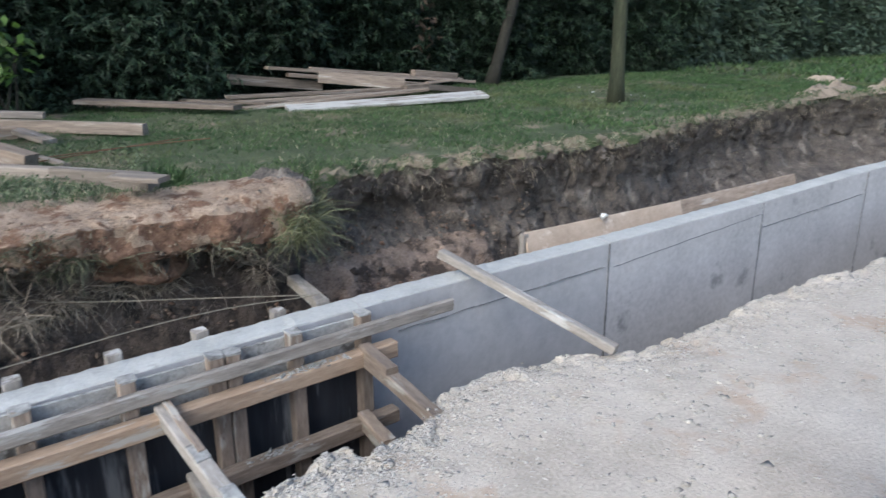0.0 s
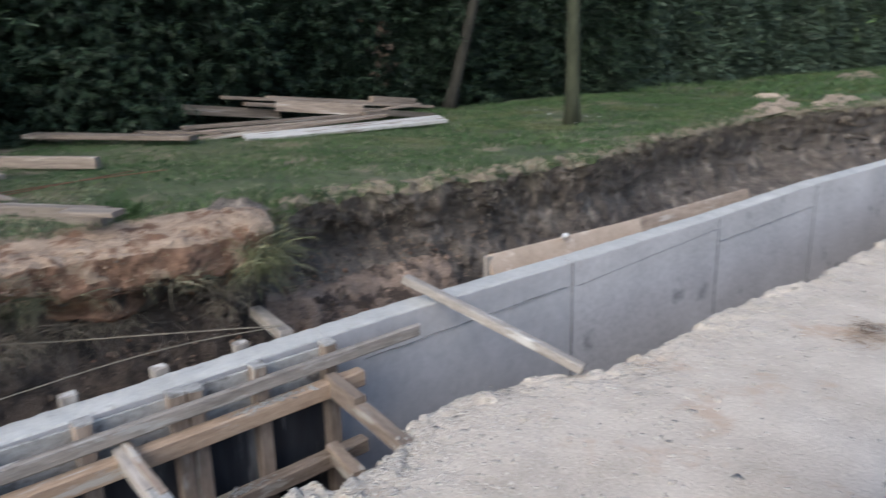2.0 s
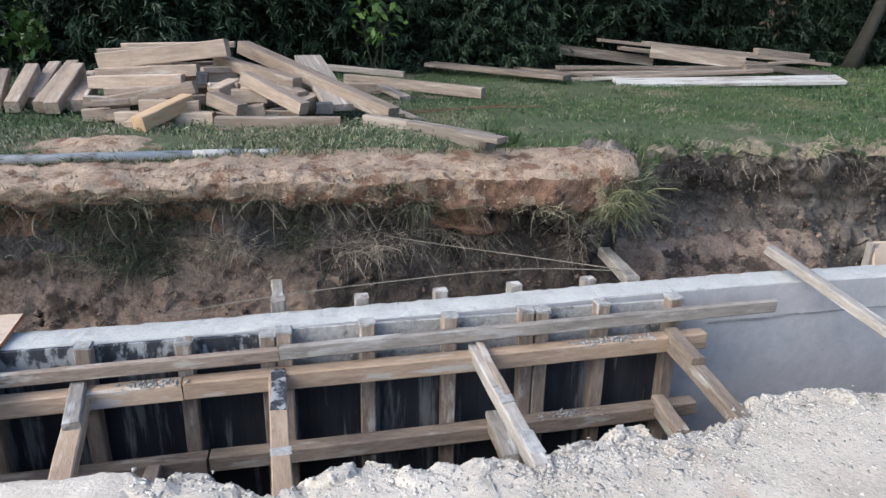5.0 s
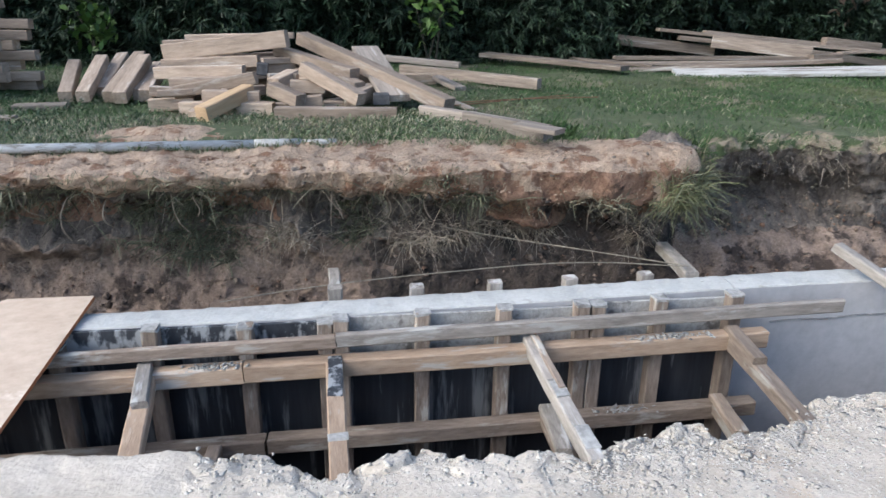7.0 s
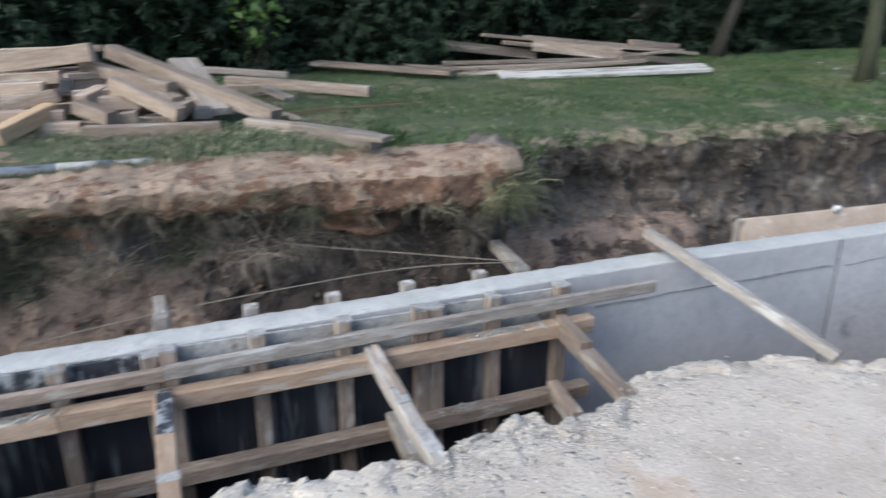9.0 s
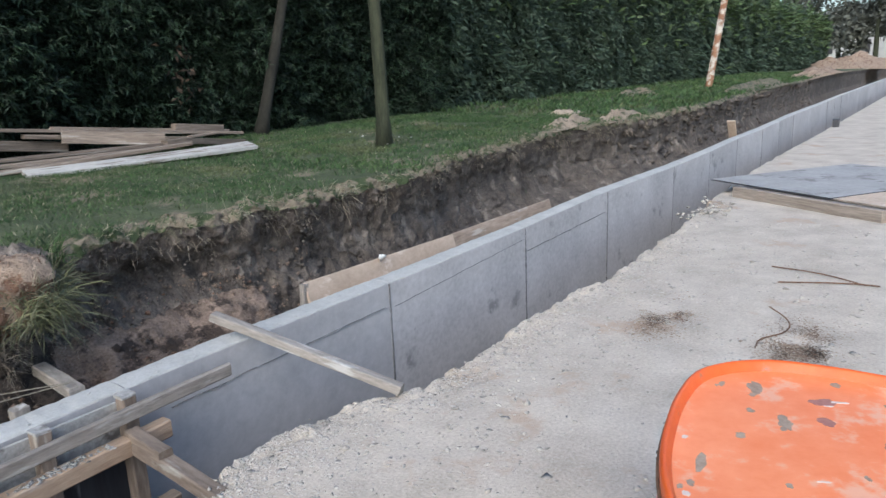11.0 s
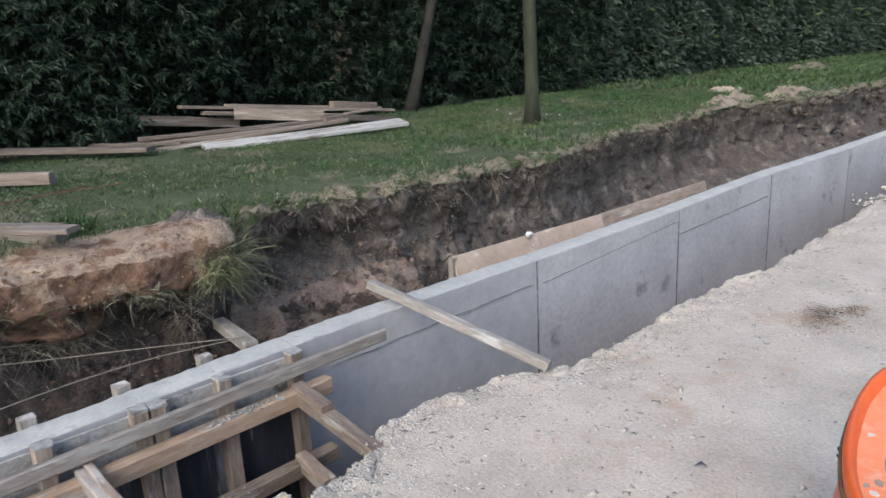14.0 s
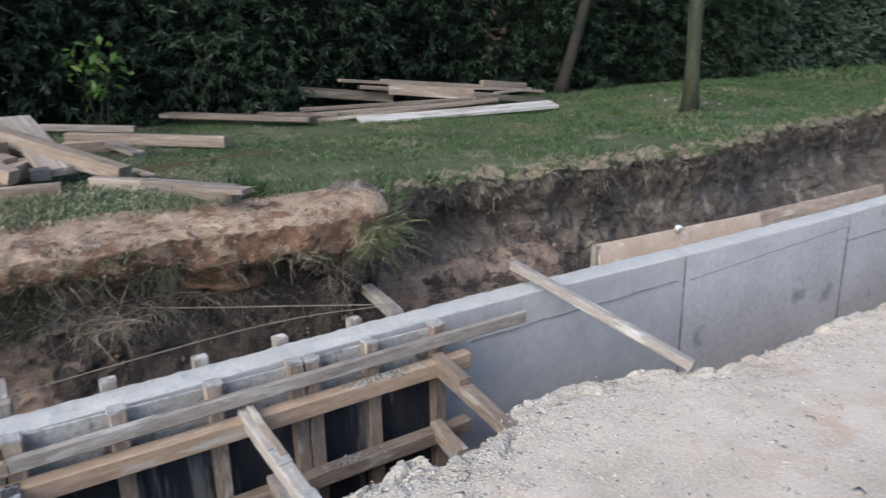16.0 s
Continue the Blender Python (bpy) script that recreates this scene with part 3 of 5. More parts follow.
def sheet(name, x0, x1, z0, z1, y, mat, parent, label=""):
    bm = bmesh.new()
    bmesh.ops.create_cube(bm, size=1.0, matrix=Matrix.Diagonal((x1 - x0, 0.018, z1 - z0, 1)))
    bmesh.ops.bevel(bm, geom=bm.edges[:], offset=0.002, segments=1, affect="EDGES")
    return part(name, bm, mat, parent, label, pose((x0 + x1) / 2, y, (z0 + z1) / 2))


sheet("panel_sheet", -2.35, -1.235, -1.2, -0.13, FY - 0.012, FILM, form)
sheet("panel_sheet", -1.225, -0.004, -1.2, -0.20, FY - 0.012, FILM, form)
sheet("top_strip", -1.225, -0.004, -0.195, -0.090, FY - 0.012, SMEARED, form, "black ply strip smeared with grey cement")
sheet("panel_sheet", 0.004, 1.216, -1.2, -0.275, FY - 0.012, FILM, form)
sheet("top_strip", 0.004, 1.216, -0.27, -0.074, FY - 0.012, STAINED, form, "cement-stained grey ply strip")
sheet("panel_sheet", 1.226, 1.97, -1.2, -0.255, FY - 0.012, FILM, form)
sheet("top_strip", 1.226, 1.97, -0.25, -0.058, FY - 0.012, STAINED, form, "cement-stained grey ply strip")
for x, zt in ((-1.62, -0.13), (-1.20, -0.13), (-0.793, -0.060), (-0.389, -0.070), (-0.036, -0.064), (0.037, -0.052), (0.408, -0.040), (0.791, -0.036), (1.165, -0.031), (1.24, -0.036), (1.547, -0.021), (1.925, -0.015)):
    stud = timber("stud", (x, FY - 0.055, -1.19), (x, FY - 0.055, zt - 0.006), 0.068, 0.07, FORMWOOD, form)
    size = zt + 1.184
    low = random.uniform(0.008, 0.014)
    part("cement_crust", rod_mesh(low, 0.071, 0.073, 0.004, 0.008, 2), STAINED, stud, "stud top crusted with grey cement", pose(size / 2 - low / 2 + 0.004, 0, 0))
WY = FY - 0.128
timber("top_waler", (-1.75, WY + 0.012, -0.187), (0.01, WY + 0.012, -0.144), 0.035, 0.062, FORMWOOD, form)
timber("top_waler", (0.016, WY + 0.012, -0.139), (2.455, WY + 0.012, -0.081), 0.035, 0.066, WALER, form, "cement-greyed top board")
timber("middle_waler", (-1.75, WY, -0.302), (-0.40, WY, -0.271), 0.075, 0.084, PINE, form)
timber("middle_waler", (-0.39, WY, -0.268), (2.068, WY, -0.226), 0.075, 0.084, PINE, form, "orange pine beam")
timber("lower_waler", (-1.75, WY, -0.687), (-0.33, WY, -0.655), 0.075, 0.078, FORMWOOD, form)
timber("lower_waler", (-0.32, WY, -0.651), (2.062, WY, -0.607), 0.075, 0.078, FORMWOOD, form)


def crumbs(n, x0, x1, y, z, size, parent, spread=0.03):
    x = np.random.normal((x0 + x1) / 2, (x1 - x0) / 4, n).clip(x0, x1)
    c = np.stack([x, np.random.normal(y, spread * 0.5, n), z(x) + np.random.uniform(-0.004, 0.005, n)], 1)
    ob = new("mortar_spill", lumps("mortar_spill", c, np.random.uniform(0.5, 1.7, n) * size * 0.8, [STAINED], 0.25))
    ob.parent = parent
    return tagged(ob, "grey lumps of spilt mortar", "", "", "stuff")


crumbs(190, 1.36, 1.78, WY - 0.01, lambda x: -0.207 - 0.0171 * (2.068 - x) + 0.024, 0.010, form)
crumbs(120, -0.66, -0.38, WY - 0.01, lambda x: -0.252 + 0.023 * (x + 0.4) + 0.024, 0.011, form)
crumbs(120, 1.24, 1.55, WY - 0.01, lambda x: -0.588 - 0.0185 * (2.062 - x) + 0.020, 0.009, form)
crumbs(60, -0.2, 1.9, WY + 0.012, lambda x: -0.120 + 0.0238 * x + 0.015, 0.004, form, 0.015)


def prop(p, q, w, h, mat, label, cleats=()):
    ob = timber("strut", p, q, w, h, mat, None, label, "strut", "struts of the formwork")
    p, q = Vector(p), Vector(q)
    for f0, f1, cw, ch, m, off, text in cleats:
        length = (q - p).length
        c = part("cleat", rod_mesh((f1 - f0) * length, cw, ch), m, ob, text, pose(((f0 + f1) / 2 - 0.5) * length, off, h / 2 + ch / 2 - 0.002, 0, 0, random.uniform(-2, 2)))
    return ob


prop((0.905, -0.150, -0.205), (0.955, -1.0, -0.268), 0.064, 0.066, OLDWOOD, "cement-crusted timber strut from the beam to the gravel", [(0.0, 0.50, 0.030, 0.016, FORMWOOD, 0.016, "splintered board"), (0.42, 0.56, 0.060, 0.010, STAINED, 0.0, "lump of set mortar"), (0.78, 0.93, 0.058, 0.009, STAINED, 0.004, "lump of set mortar")])
prop((1.895, -0.217, -0.237), (1.885, -0.82, -0.290), 0.070, 0.066, FORMWOOD, "short brown timber strut at the end of the forms", [(-0.10, 0.36, 0.066, 0.040, FORMWOOD, 0.0, "nailed block")])
prop((0.004, -0.217, -0.250), (0.045, -1.0, -0.295), 0.074, 0.066, PINE, "pine strut tarred black at one end", [(-0.05, 0.34, 0.062, 0.006, SMEARED, 0.0, "tar patch spattered with cement"), (0.655, 0.70, 0.078, 0.010, STAINED, 0.0, "white collar of set mortar")])
prop((-0.806, -0.217, -0.277), (-0.715, -0.82, -0.305), 0.078, 0.066, PINE, "yellowish pine strut with a grey block on it", [(-0.10, 0.40, 0.064, 0.036, OLDWOOD, 0.0, "grey block")])
prop((0.999, -0.217, -0.595), (0.992, -0.93, -0.605), 0.064, 0.060, FORMWOOD, "low timber strut set in the trench side", [(-0.06, 0.43, 0.072, 0.036, OLDWOOD, 0.0, "grey block")])
prop((1.866, -0.217, -0.593), (1.795, -0.88, -0.605), 0.064, 0.060, FORMWOOD, "low timber strut set in the trench side", [(-0.06, 0.40, 0.066, 0.036, FORMWOOD, 0.0, "brown block")])
prop((-0.55, -0.217, -0.645), (-0.545, -0.85, -0.620), 0.064, 0.060, FORMWOOD, "low timber strut set in the trench side")

# ---- formwork behind the wall ----
rear = tagged(new("rear_formwork"), "rear timber formwork whose stud tops stand above the concrete", "formwork")
sheet("panel_sheet", -1.9, 1.98, -1.15, -0.14, 0.150, FILM, rear)
for x, top in ((-0.42, -0.16), (0.005, -0.034), (0.407, -0.046), (0.806, -0.038), (1.196, -0.030), (1.60, -0.025)):
    timber("stud", (x, 0.197, -1.1), (x, 0.197, top + 0.0), 0.07, 0.07, OLDWOOD, rear)
tagged(timber("brace", (0.003, 0.235, -0.075), (-0.012, 0.53, -0.085), 0.060, 0.05, OLDWOOD), "grey timber brace between wall and trench bank", "brace", "braces behind the wall")
tagged(timber("brace", (1.86, 0.20, -0.06), (1.935, 0.75, -0.085), 0.075, 0.06, OLDWOOD), "greyed timber brace between wall and trench bank", "brace", "braces behind the wall")


def cable(name, points, radius, mat, label, category, group=""):
    cu = bpy.data.curves.new(name, "CURVE")
    cu.dimensions, cu.bevel_depth, cu.bevel_resolution, cu.resolution_u = "3D", radius, 2, 8
    sp = cu.splines.new("BEZIER")
    sp.bezier_points.add(len(points) - 1)
    for b, p in zip(sp.bezier_points, points):
        b.co, b.handle_left_type, b.handle_right_type = p, "AUTO", "AUTO"
    cu.materials.append(mat)
    dg = bpy.context.evaluated_depsgraph_get()
    tmp = bpy.data.objects.new(name, cu)
    me = bpy.data.meshes.new_from_object(tmp, depsgraph=dg)
    bpy.data.objects.remove(tmp)
    return tagged(new(name, me), label, category, group)


cable("wire", [(1.84, 0.24, -0.012), (1.3, 0.32, 0.0), (0.6, 0.32, -0.025), (-0.2, 0.27, -0.07), (-0.55, 0.2, -0.09)], 0.0032, WIRE, "slack tie wire across the trench behind the wall", "wire", "tie wires")
cable("wire", [(1.85, 0.24, -0.012), (1.35, 0.45, 0.022), (0.85, 0.66, 0.055), (0.47, 0.84, 0.085)], 0.0032, WIRE, "slack tie wire from the wall to the bank", "wire", "tie wires")

# ---- loose boards at the wall ----
timber("cross_plank", (2.64, 0.19, 0.088), (2.915, -0.93, -0.205), 0.058, 0.052, OLDWOOD, None, "cement-greyed plank resting over the wall onto the gravel", "plank")
timber("backing_board", (3.67, 0.52, -0.176), (5.52, 0.52, -0.197), 0.022, 0.28, PLY, None, "stained board lying on edge behind the wall", "board", "boards behind the wall", -16)
timber("backing_board", (5.54, 0.53, -0.197), (7.5, 0.53, -0.187), 0.022, 0.28, WOOD, None, "browner board lying on edge behind the wall", "board", "boards behind the wall", -16)
timber("board_prop", (3.66, 0.60, -0.62), (3.67, 0.56, -0.05), 0.05, 0.05, OLDWOOD, None, "short grey stake holding the end of a board", "stake")
timber("board_rest", (5.5, 0.60, -0.62), (5.5, 0.57, -0.31), 0.05, 0.05, OLDWOOD, None, "short grey stake under a board", "stake")
stuff("white_stone", lumps("white_stone", [(4.45, 0.5, -0.024), (4.48, 0.5, -0.026)], [0.045, 0.035], [WHITE], 0.75), "small white stone on the board's edge", "stone")
timber("leaning_board", (15.8, 0.42, -0.45), (15.3, 0.42, 0.30), 0.16, 0.04, PLY, None, "pale board leaning on the wall in the trench", "board")


def flat_board(name, outline, thick, mat, edge, label, category, heights):
    bm = bmesh.new()
    top = [bm.verts.new((x, y, z + thick / 2)) for (x, y), z in zip(outline, heights)]
    low = [bm.verts.new((x, y, z - thick / 2)) for (x, y), z in zip(outline, heights)]
    bm.faces.new(top)
    bm.faces.new(low[::-1])
    for i in range(len(top)):
        j = (i + 1) % len(top)
        bm.faces.new((top[i], low[i], low[j], top[j])).material_index = 1
    bmesh.ops.recalc_face_normals(bm, faces=bm.faces[:])
    return tagged(part(name, bm, [mat, edge]), label, category)


flat_board("plywood_sheet", [(-1.115, 0.18), (-1.20, -0.80), (-2.05, -0.71), (-1.74, -0.02), (-1.50, 0.18)], 0.018, PLY, PLYEDGE, "pale plywood sheet with reddish edges bridging gravel and wall", "plywood", [-0.032, -0.222, -0.205, -0.071, -0.032])

# sheets laid on timbers on the gravel
flat_board("grey_sheet", [(9.88, -0.62), (8.87, -2.14), (11.0, -3.55), (12.0, -2.03)], 0.02, GREYPLY, CASTOFF, "grey flat sheet laid on timbers on the gravel", "sheet", [-0.10] * 4)
flat_board("plywood_sheet", [(8.85, -2.17), (8.2, -3.15), (10.3, -4.56), (10.95, -3.57)], 0.02, PLY, GREYPLANK, "pale plywood sheet laid on timbers on the gravel", "plywood", [-0.10] * 4)
for p, q in (((9.50, -1.02), (8.42, -2.68)), ((10.5, -1.45), (9.2, -3.4)), ((11.5, -2.1), (10.2, -4.1))):
    timber("bearer", (*p, -0.175), (*q, -0.175), 0.09, 0.13, GREYPLANK, None, "squared timber bearer under a flat sheet", "timber", "bearers under the sheets")

# ---- pipe ----
pipe = tagged(new("pipe"), "grey galvanised pipe lying on the lawn edge", "pipe")


def tube(p, q, r, mat, parent, name, label="", seg=20):
    bm = bmesh.new()
    bmesh.ops.create_cone(bm, cap_ends=True, segments=seg, radius1=r, radius2=r, depth=(Vector(q) - Vector(p)).length, matrix=pose(0, 0, 0, 0, 90, 0))
    for f in bm.faces:
        f.smooth = len(f.verts) == 4
    return part(name, bm, mat, parent, label, along(p, q))


tube((-4.6, 0.95, 0.515), (-0.25, 1.065, 0.512), 0.027, PIPE, pipe, "pipe_body")
tube((-0.45, 1.058, 0.5125), (-0.19, 1.067, 0.512), 0.0285, PIPE_WRAP, pipe, "pipe_wrap", "whitish wrapped joint")
tube((-0.2, 1.067, 0.512), (0.015, 1.075, 0.512), 0.024, PIPE, pipe, "pipe_end")

# ---- lumber ----
LOOK = {
    "timber": (WOOD, "weathered squared timber offcut in a heap on the lawn", "timber", "heap of timber offcuts"),
    "bright_timber": (YELLOW, "fresh yellow squared timber leaning on the heap", "timber", "heap of timber offcuts"),
    "plank": (GREYPLANK, "weathered plank lying on the grass", "plank", "loose planks"),
    "brown_timber": (DARKWOOD, "dark brown timber among the planks by the hedge", "timber", "loose planks"),
    "brown_plank": (DARKWOOD, "dark brown plank in a loose pile by the hedge", "plank", "loose planks"),
    "wideplank": (DARKWOOD, "wide weathered board on edge among the planks", "plank", "loose planks"),
    "whiteplank": (LIMED, "long whitened scaffold board lying on the grass", "plank", "loose planks"),
    "dark_block": (CASTOFF, "dark tarred block among the timber offcuts", "block", "heap of timber offcuts"),
    "leaning_timber": (WOOD, "short squared timber in a leaning row", "timber", "row of short timbers"),
}


def lay(kind, p, q, w, h):
    mat, label, category, group = LOOK[kind]
    timber("dark_block" if kind == "dark_block" else ("plank" if "plank" in kind else "timber"), p, q, w, h, mat, None, label, category, group)


lay('timber', (-1.27, 3.3, 0.99), (-0.38, 3.3, 1.01), 0.08, 0.05)
lay('timber', (-1.38, 3.0, 0.89), (-0.39, 2.8, 1.01), 0.1, 0.13)
lay('timber', (-1.43, 3.2, 0.93), (-0.66, 3.2, 0.96), 0.1, 0.09)
lay('timber', (-1.38, 2.9, 0.8), (-0.62, 2.8, 0.84), 0.1, 0.09)
lay('timber', (-1.39, 2.7, 0.76), (-0.71, 2.6, 0.78), 0.1, 0.09)
lay('timber', (-1.25, 2.55, 0.69), (-0.8, 2.55, 0.7), 0.1, 0.09)
lay('timber', (-1.2, 2.45, 0.64), (-0.6, 2.4, 0.75), 0.1, 0.09)
lay('bright_timber', (-0.91, 1.9, 0.56), (-0.65, 2.35, 0.66), 0.1, 0.1)
lay('timber', (-0.99, 1.97, 0.55), (-0.88, 2.3, 0.59), 0.06, 0.04)
lay('timber', (-1.39, 2.44, 0.55), (-1.07, 2.46, 0.56), 0.1, 0.09)
lay('timber', (-1.13, 2.29, 0.55), (-0.46, 2.2, 0.55), 0.1, 0.09)
lay('timber', (-0.97, 2.3, 0.63), (-0.57, 2.3, 0.62), 0.1, 0.09)
lay('timber', (-0.42, 1.93, 0.55), (0.41, 1.84, 0.55), 0.1, 0.1)
lay('timber', (-0.46, 2.15, 0.7), (-0.25, 2.0, 0.63), 0.11, 0.09)
lay('timber', (-0.47, 2.4, 0.7), (-0.34, 2.6, 0.75), 0.11, 0.09)
lay('timber', (-0.34, 2.3, 0.7), (-0.09, 2.3, 0.69), 0.1, 0.09)
lay('timber', (-0.25, 2.1, 0.6), (-0.1, 2.1, 0.62), 0.1, 0.09)
lay('timber', (-0.24, 2.3, 0.83), (0.17, 1.98, 0.64), 0.1, 0.09)
lay('timber', (-0.49, 3.0, 0.9), (0.13, 2.4, 0.77), 0.1, 0.09)
lay('timber', (-0.3, 3.1, 1.0), (0.79, 1.92, 0.6), 0.12, 0.1)
lay('plank', (0.22, 3.0, 0.92), (0.43, 2.1, 0.63), 0.22, 0.05)
lay('timber', (0.01, 2.5, 0.74), (0.16, 2.3, 0.68), 0.1, 0.09)
lay('timber', (0.09, 2.1, 0.62), (0.26, 2.4, 0.66), 0.1, 0.09)
lay('timber', (-0.6, 2.8, 0.77), (-0.36, 2.9, 0.79), 0.1, 0.09)
lay('timber', (-0.18, 2.9, 0.82), (0.09, 2.8, 0.8), 0.1, 0.08)
lay('timber', (-0.27, 2.5, 0.73), (-0.03, 2.4, 0.71), 0.1, 0.09)
lay('dark_block', (-0.61, 2.6, 0.8), (-0.53, 2.6, 0.79), 0.1, 0.09)
lay('dark_block', (0.26, 2.08, 0.63), (0.37, 2.08, 0.63), 0.1, 0.08)
lay('brown_timber', (0.61, 4.34, 0.63), (1.80, 3.32, 0.59), 0.1, 0.1)
lay('timber', (0.53, 3.73, 0.6), (0.89, 3.68, 0.6), 0.1, 0.1)
lay('plank', (0.89, 3.69, 0.62), (1.06, 3.24, 0.56), 0.12, 0.04)
lay('plank', (0.7, 3.76, 0.54), (1.31, 3.86, 0.54), 0.12, 0.03)
lay('plank', (0.6, 1.93, 0.56), (0.88, 1.64, 0.55), 0.09, 0.09)
lay('plank', (0.87, 1.64, 0.55), (1.28, 1.06, 0.55), 0.09, 0.1)
lay('plank', (1.07, 1.02, 0.61), (1.275, 0.81, 0.605), 0.12, 0.03)
lay('plank', (0.75, 2.88, 0.57), (1.0, 2.06, 0.54), 0.05, 0.03)
lay('plank', (0.38, 3.5, 0.81), (1.06, 3.3, 0.76), 0.12, 0.05)
lay('brown_plank', (1.3, 6.48, 0.62), (2.17, 5.62, 0.6), 0.15, 0.03)
lay('brown_plank', (1.37, 5.23, 0.56), (2.16, 5.62, 0.56), 0.12, 0.03)
lay('brown_plank', (2.31, 5.54, 0.62), (3.1, 4.71, 0.6), 0.2, 0.04)
lay('brown_plank', (2.73, 5.39, 0.66), (3.5, 4.77, 0.62), 0.12, 0.03)
lay('leaning_timber', (-2.08, 2.7, 0.58), (-2.25, 3.45, 0.76), 0.1, 0.09)
lay('leaning_timber', (-1.95, 2.7, 0.58), (-2.02, 3.45, 0.8), 0.1, 0.09)
lay('leaning_timber', (-1.91, 2.98, 0.58), (-1.93, 3.73, 0.8), 0.1, 0.09)
lay('leaning_timber', (-1.76, 2.7, 0.58), (-1.7, 3.45, 0.83), 0.1, 0.09)
lay('leaning_timber', (-1.66, 2.63, 0.58), (-1.65, 3.38, 0.81), 0.1, 0.09)
lay('leaning_timber', (-1.57, 2.83, 0.58), (-1.62, 3.58, 0.73), 0.1, 0.09)
lay('leaning_timber', (-1.51, 2.76, 0.58), (-1.57, 3.51, 0.71), 0.1, 0.09)
lay('plank', (-2.34, 2.43, 0.54), (-1.99, 2.49, 0.54), 0.14, 0.05)
lay('plank', (-2.43, 2.02, 0.53), (-2.16, 2.02, 0.53), 0.1, 0.03)
timber('plank', (3.61, 4.43, 0.57), (6.07, 3.92, 0.645), 0.27, 0.045, LIMED, None, *LOOK['whiteplank'][1:], roll=9)
lay('brown_plank', (3.21, 4.74, 0.58), (5.42, 4.27, 0.72), 0.18, 0.04)
lay('brown_plank', (3.2, 5.2, 0.68), (5.56, 5.0, 0.69), 0.18, 0.04)
lay('brown_plank', (3.26, 5.0, 0.63), (5.52, 4.8, 0.66), 0.16, 0.04)
lay('brown_timber', (3.37, 5.6, 0.87), (4.58, 5.5, 0.74), 0.12, 0.12)
lay('brown_plank', (3.88, 5.6, 0.99), (6.9, 5.2, 0.72), 0.22, 0.04)
lay('brown_plank', (4.11, 5.5, 0.9), (6.08, 5.2, 0.71), 0.16, 0.05)
lay('wideplank', (4.45, 5.3, 0.87), (5.57, 5.0, 0.75), 0.05, 0.15)
lay('brown_timber', (6.05, 5.5, 0.86), (6.82, 5.5, 0.79), 0.12, 0.1)
lay('brown_plank', (4.54, 5.7, 0.96), (7.0, 5.6, 0.74), 0.12, 0.04)
lay('brown_timber', (5.5, 4.9, 0.69), (5.86, 4.9, 0.7), 0.14, 0.1)
lay('brown_timber', (5.86, 4.9, 0.7), (6.78, 5.0, 0.6), 0.12, 0.08)
lay('brown_plank', (6.01, 5.1, 0.74), (6.41, 5.1, 0.76), 0.12, 0.03)
lay('brown_plank', (2.82, 6.03, 0.62), (3.53, 4.94, 0.62), 0.2, 0.04)
lay('brown_plank', (1.68, 5.49, 0.7), (2.99, 4.3, 0.64), 0.25, 0.05)
lay('brown_plank', (1.59, 5.13, 0.56), (2.09, 5.54, 0.56), 0.1, 0.04)

# the hidden inside of the heap
for level, (y0, y1, x0, x1) in enumerate(((2.2, 3.4, -1.3, 0.25), (2.35, 3.4, -1.25, 0.1), (2.55, 3.3, -1.2, -0.1), (2.75, 3.25, -1.2, -0.3))):
    for i in range(13 - 2 * level):
        x, y = random.uniform(x0, x1), random.uniform(y0, y1)
        a, n = random.uniform(-0.9, 0.9), random.uniform(0.12, 0.34)
        z = lawn_z(x, y) + 0.045 + 0.088 * level
        lay("timber", (x - n * math.cos(a), y - n * math.sin(a), z + random.uniform(-0.01, 0.02)), (x + n * math.cos(a), y + n * math.sin(a), z + random.uniform(-0.01, 0.02)), random.choice((0.06, 0.08, 0.10)), random.choice((0.05, 0.075)))

# a squared stack beside the heap
for level in range(9):
    for k in range(3):
        xr = -2.74 + random.uniform(-0.14, 0.10) + 0.18 * (k == 2) - (0.20 if level > 6 else 0)
        y = 2.86 + 0.26 * k + random.uniform(-0.02, 0.02)
        z = 0.56 + 0.036 + 0.083 * level
        t = timber("timber", (xr - random.uniform(0.75, 0.95), y + random.uniform(-0.09, 0.09), z + random.uniform(-0.008, 0.008)), (xr, y, z + random.uniform(-0.008, 0.008)), 0.11, 0.078, WOOD, None, "weathered squared timber in a neat stack", "timber", "stack of timbers")

# ---- hedge ----
HEDGE = [(-30, 5.3), (0, 5.35), (2.5, 5.6), (5, 6.1), (8, 6.4), (80, 6.6)]
HEDGE_TOP = 5.0


def hedge_y(x):
    return np.interp(x, *zip(*HEDGE))


def leaves(name, pos, length, width, mat, droop=0.5, out=(0, -1, 0)):
    n = len(pos)
    d = np.random.normal(size=(n, 3)) * 0.6 + np.asarray(out) * 0.55
    d[:, 2] -= droop
    d /= np.linalg.norm(d, axis=1)[:, None]
    tip = pos + d * length[:, None]
    return blades(name, pos, tip, width, [mat], 0.06)


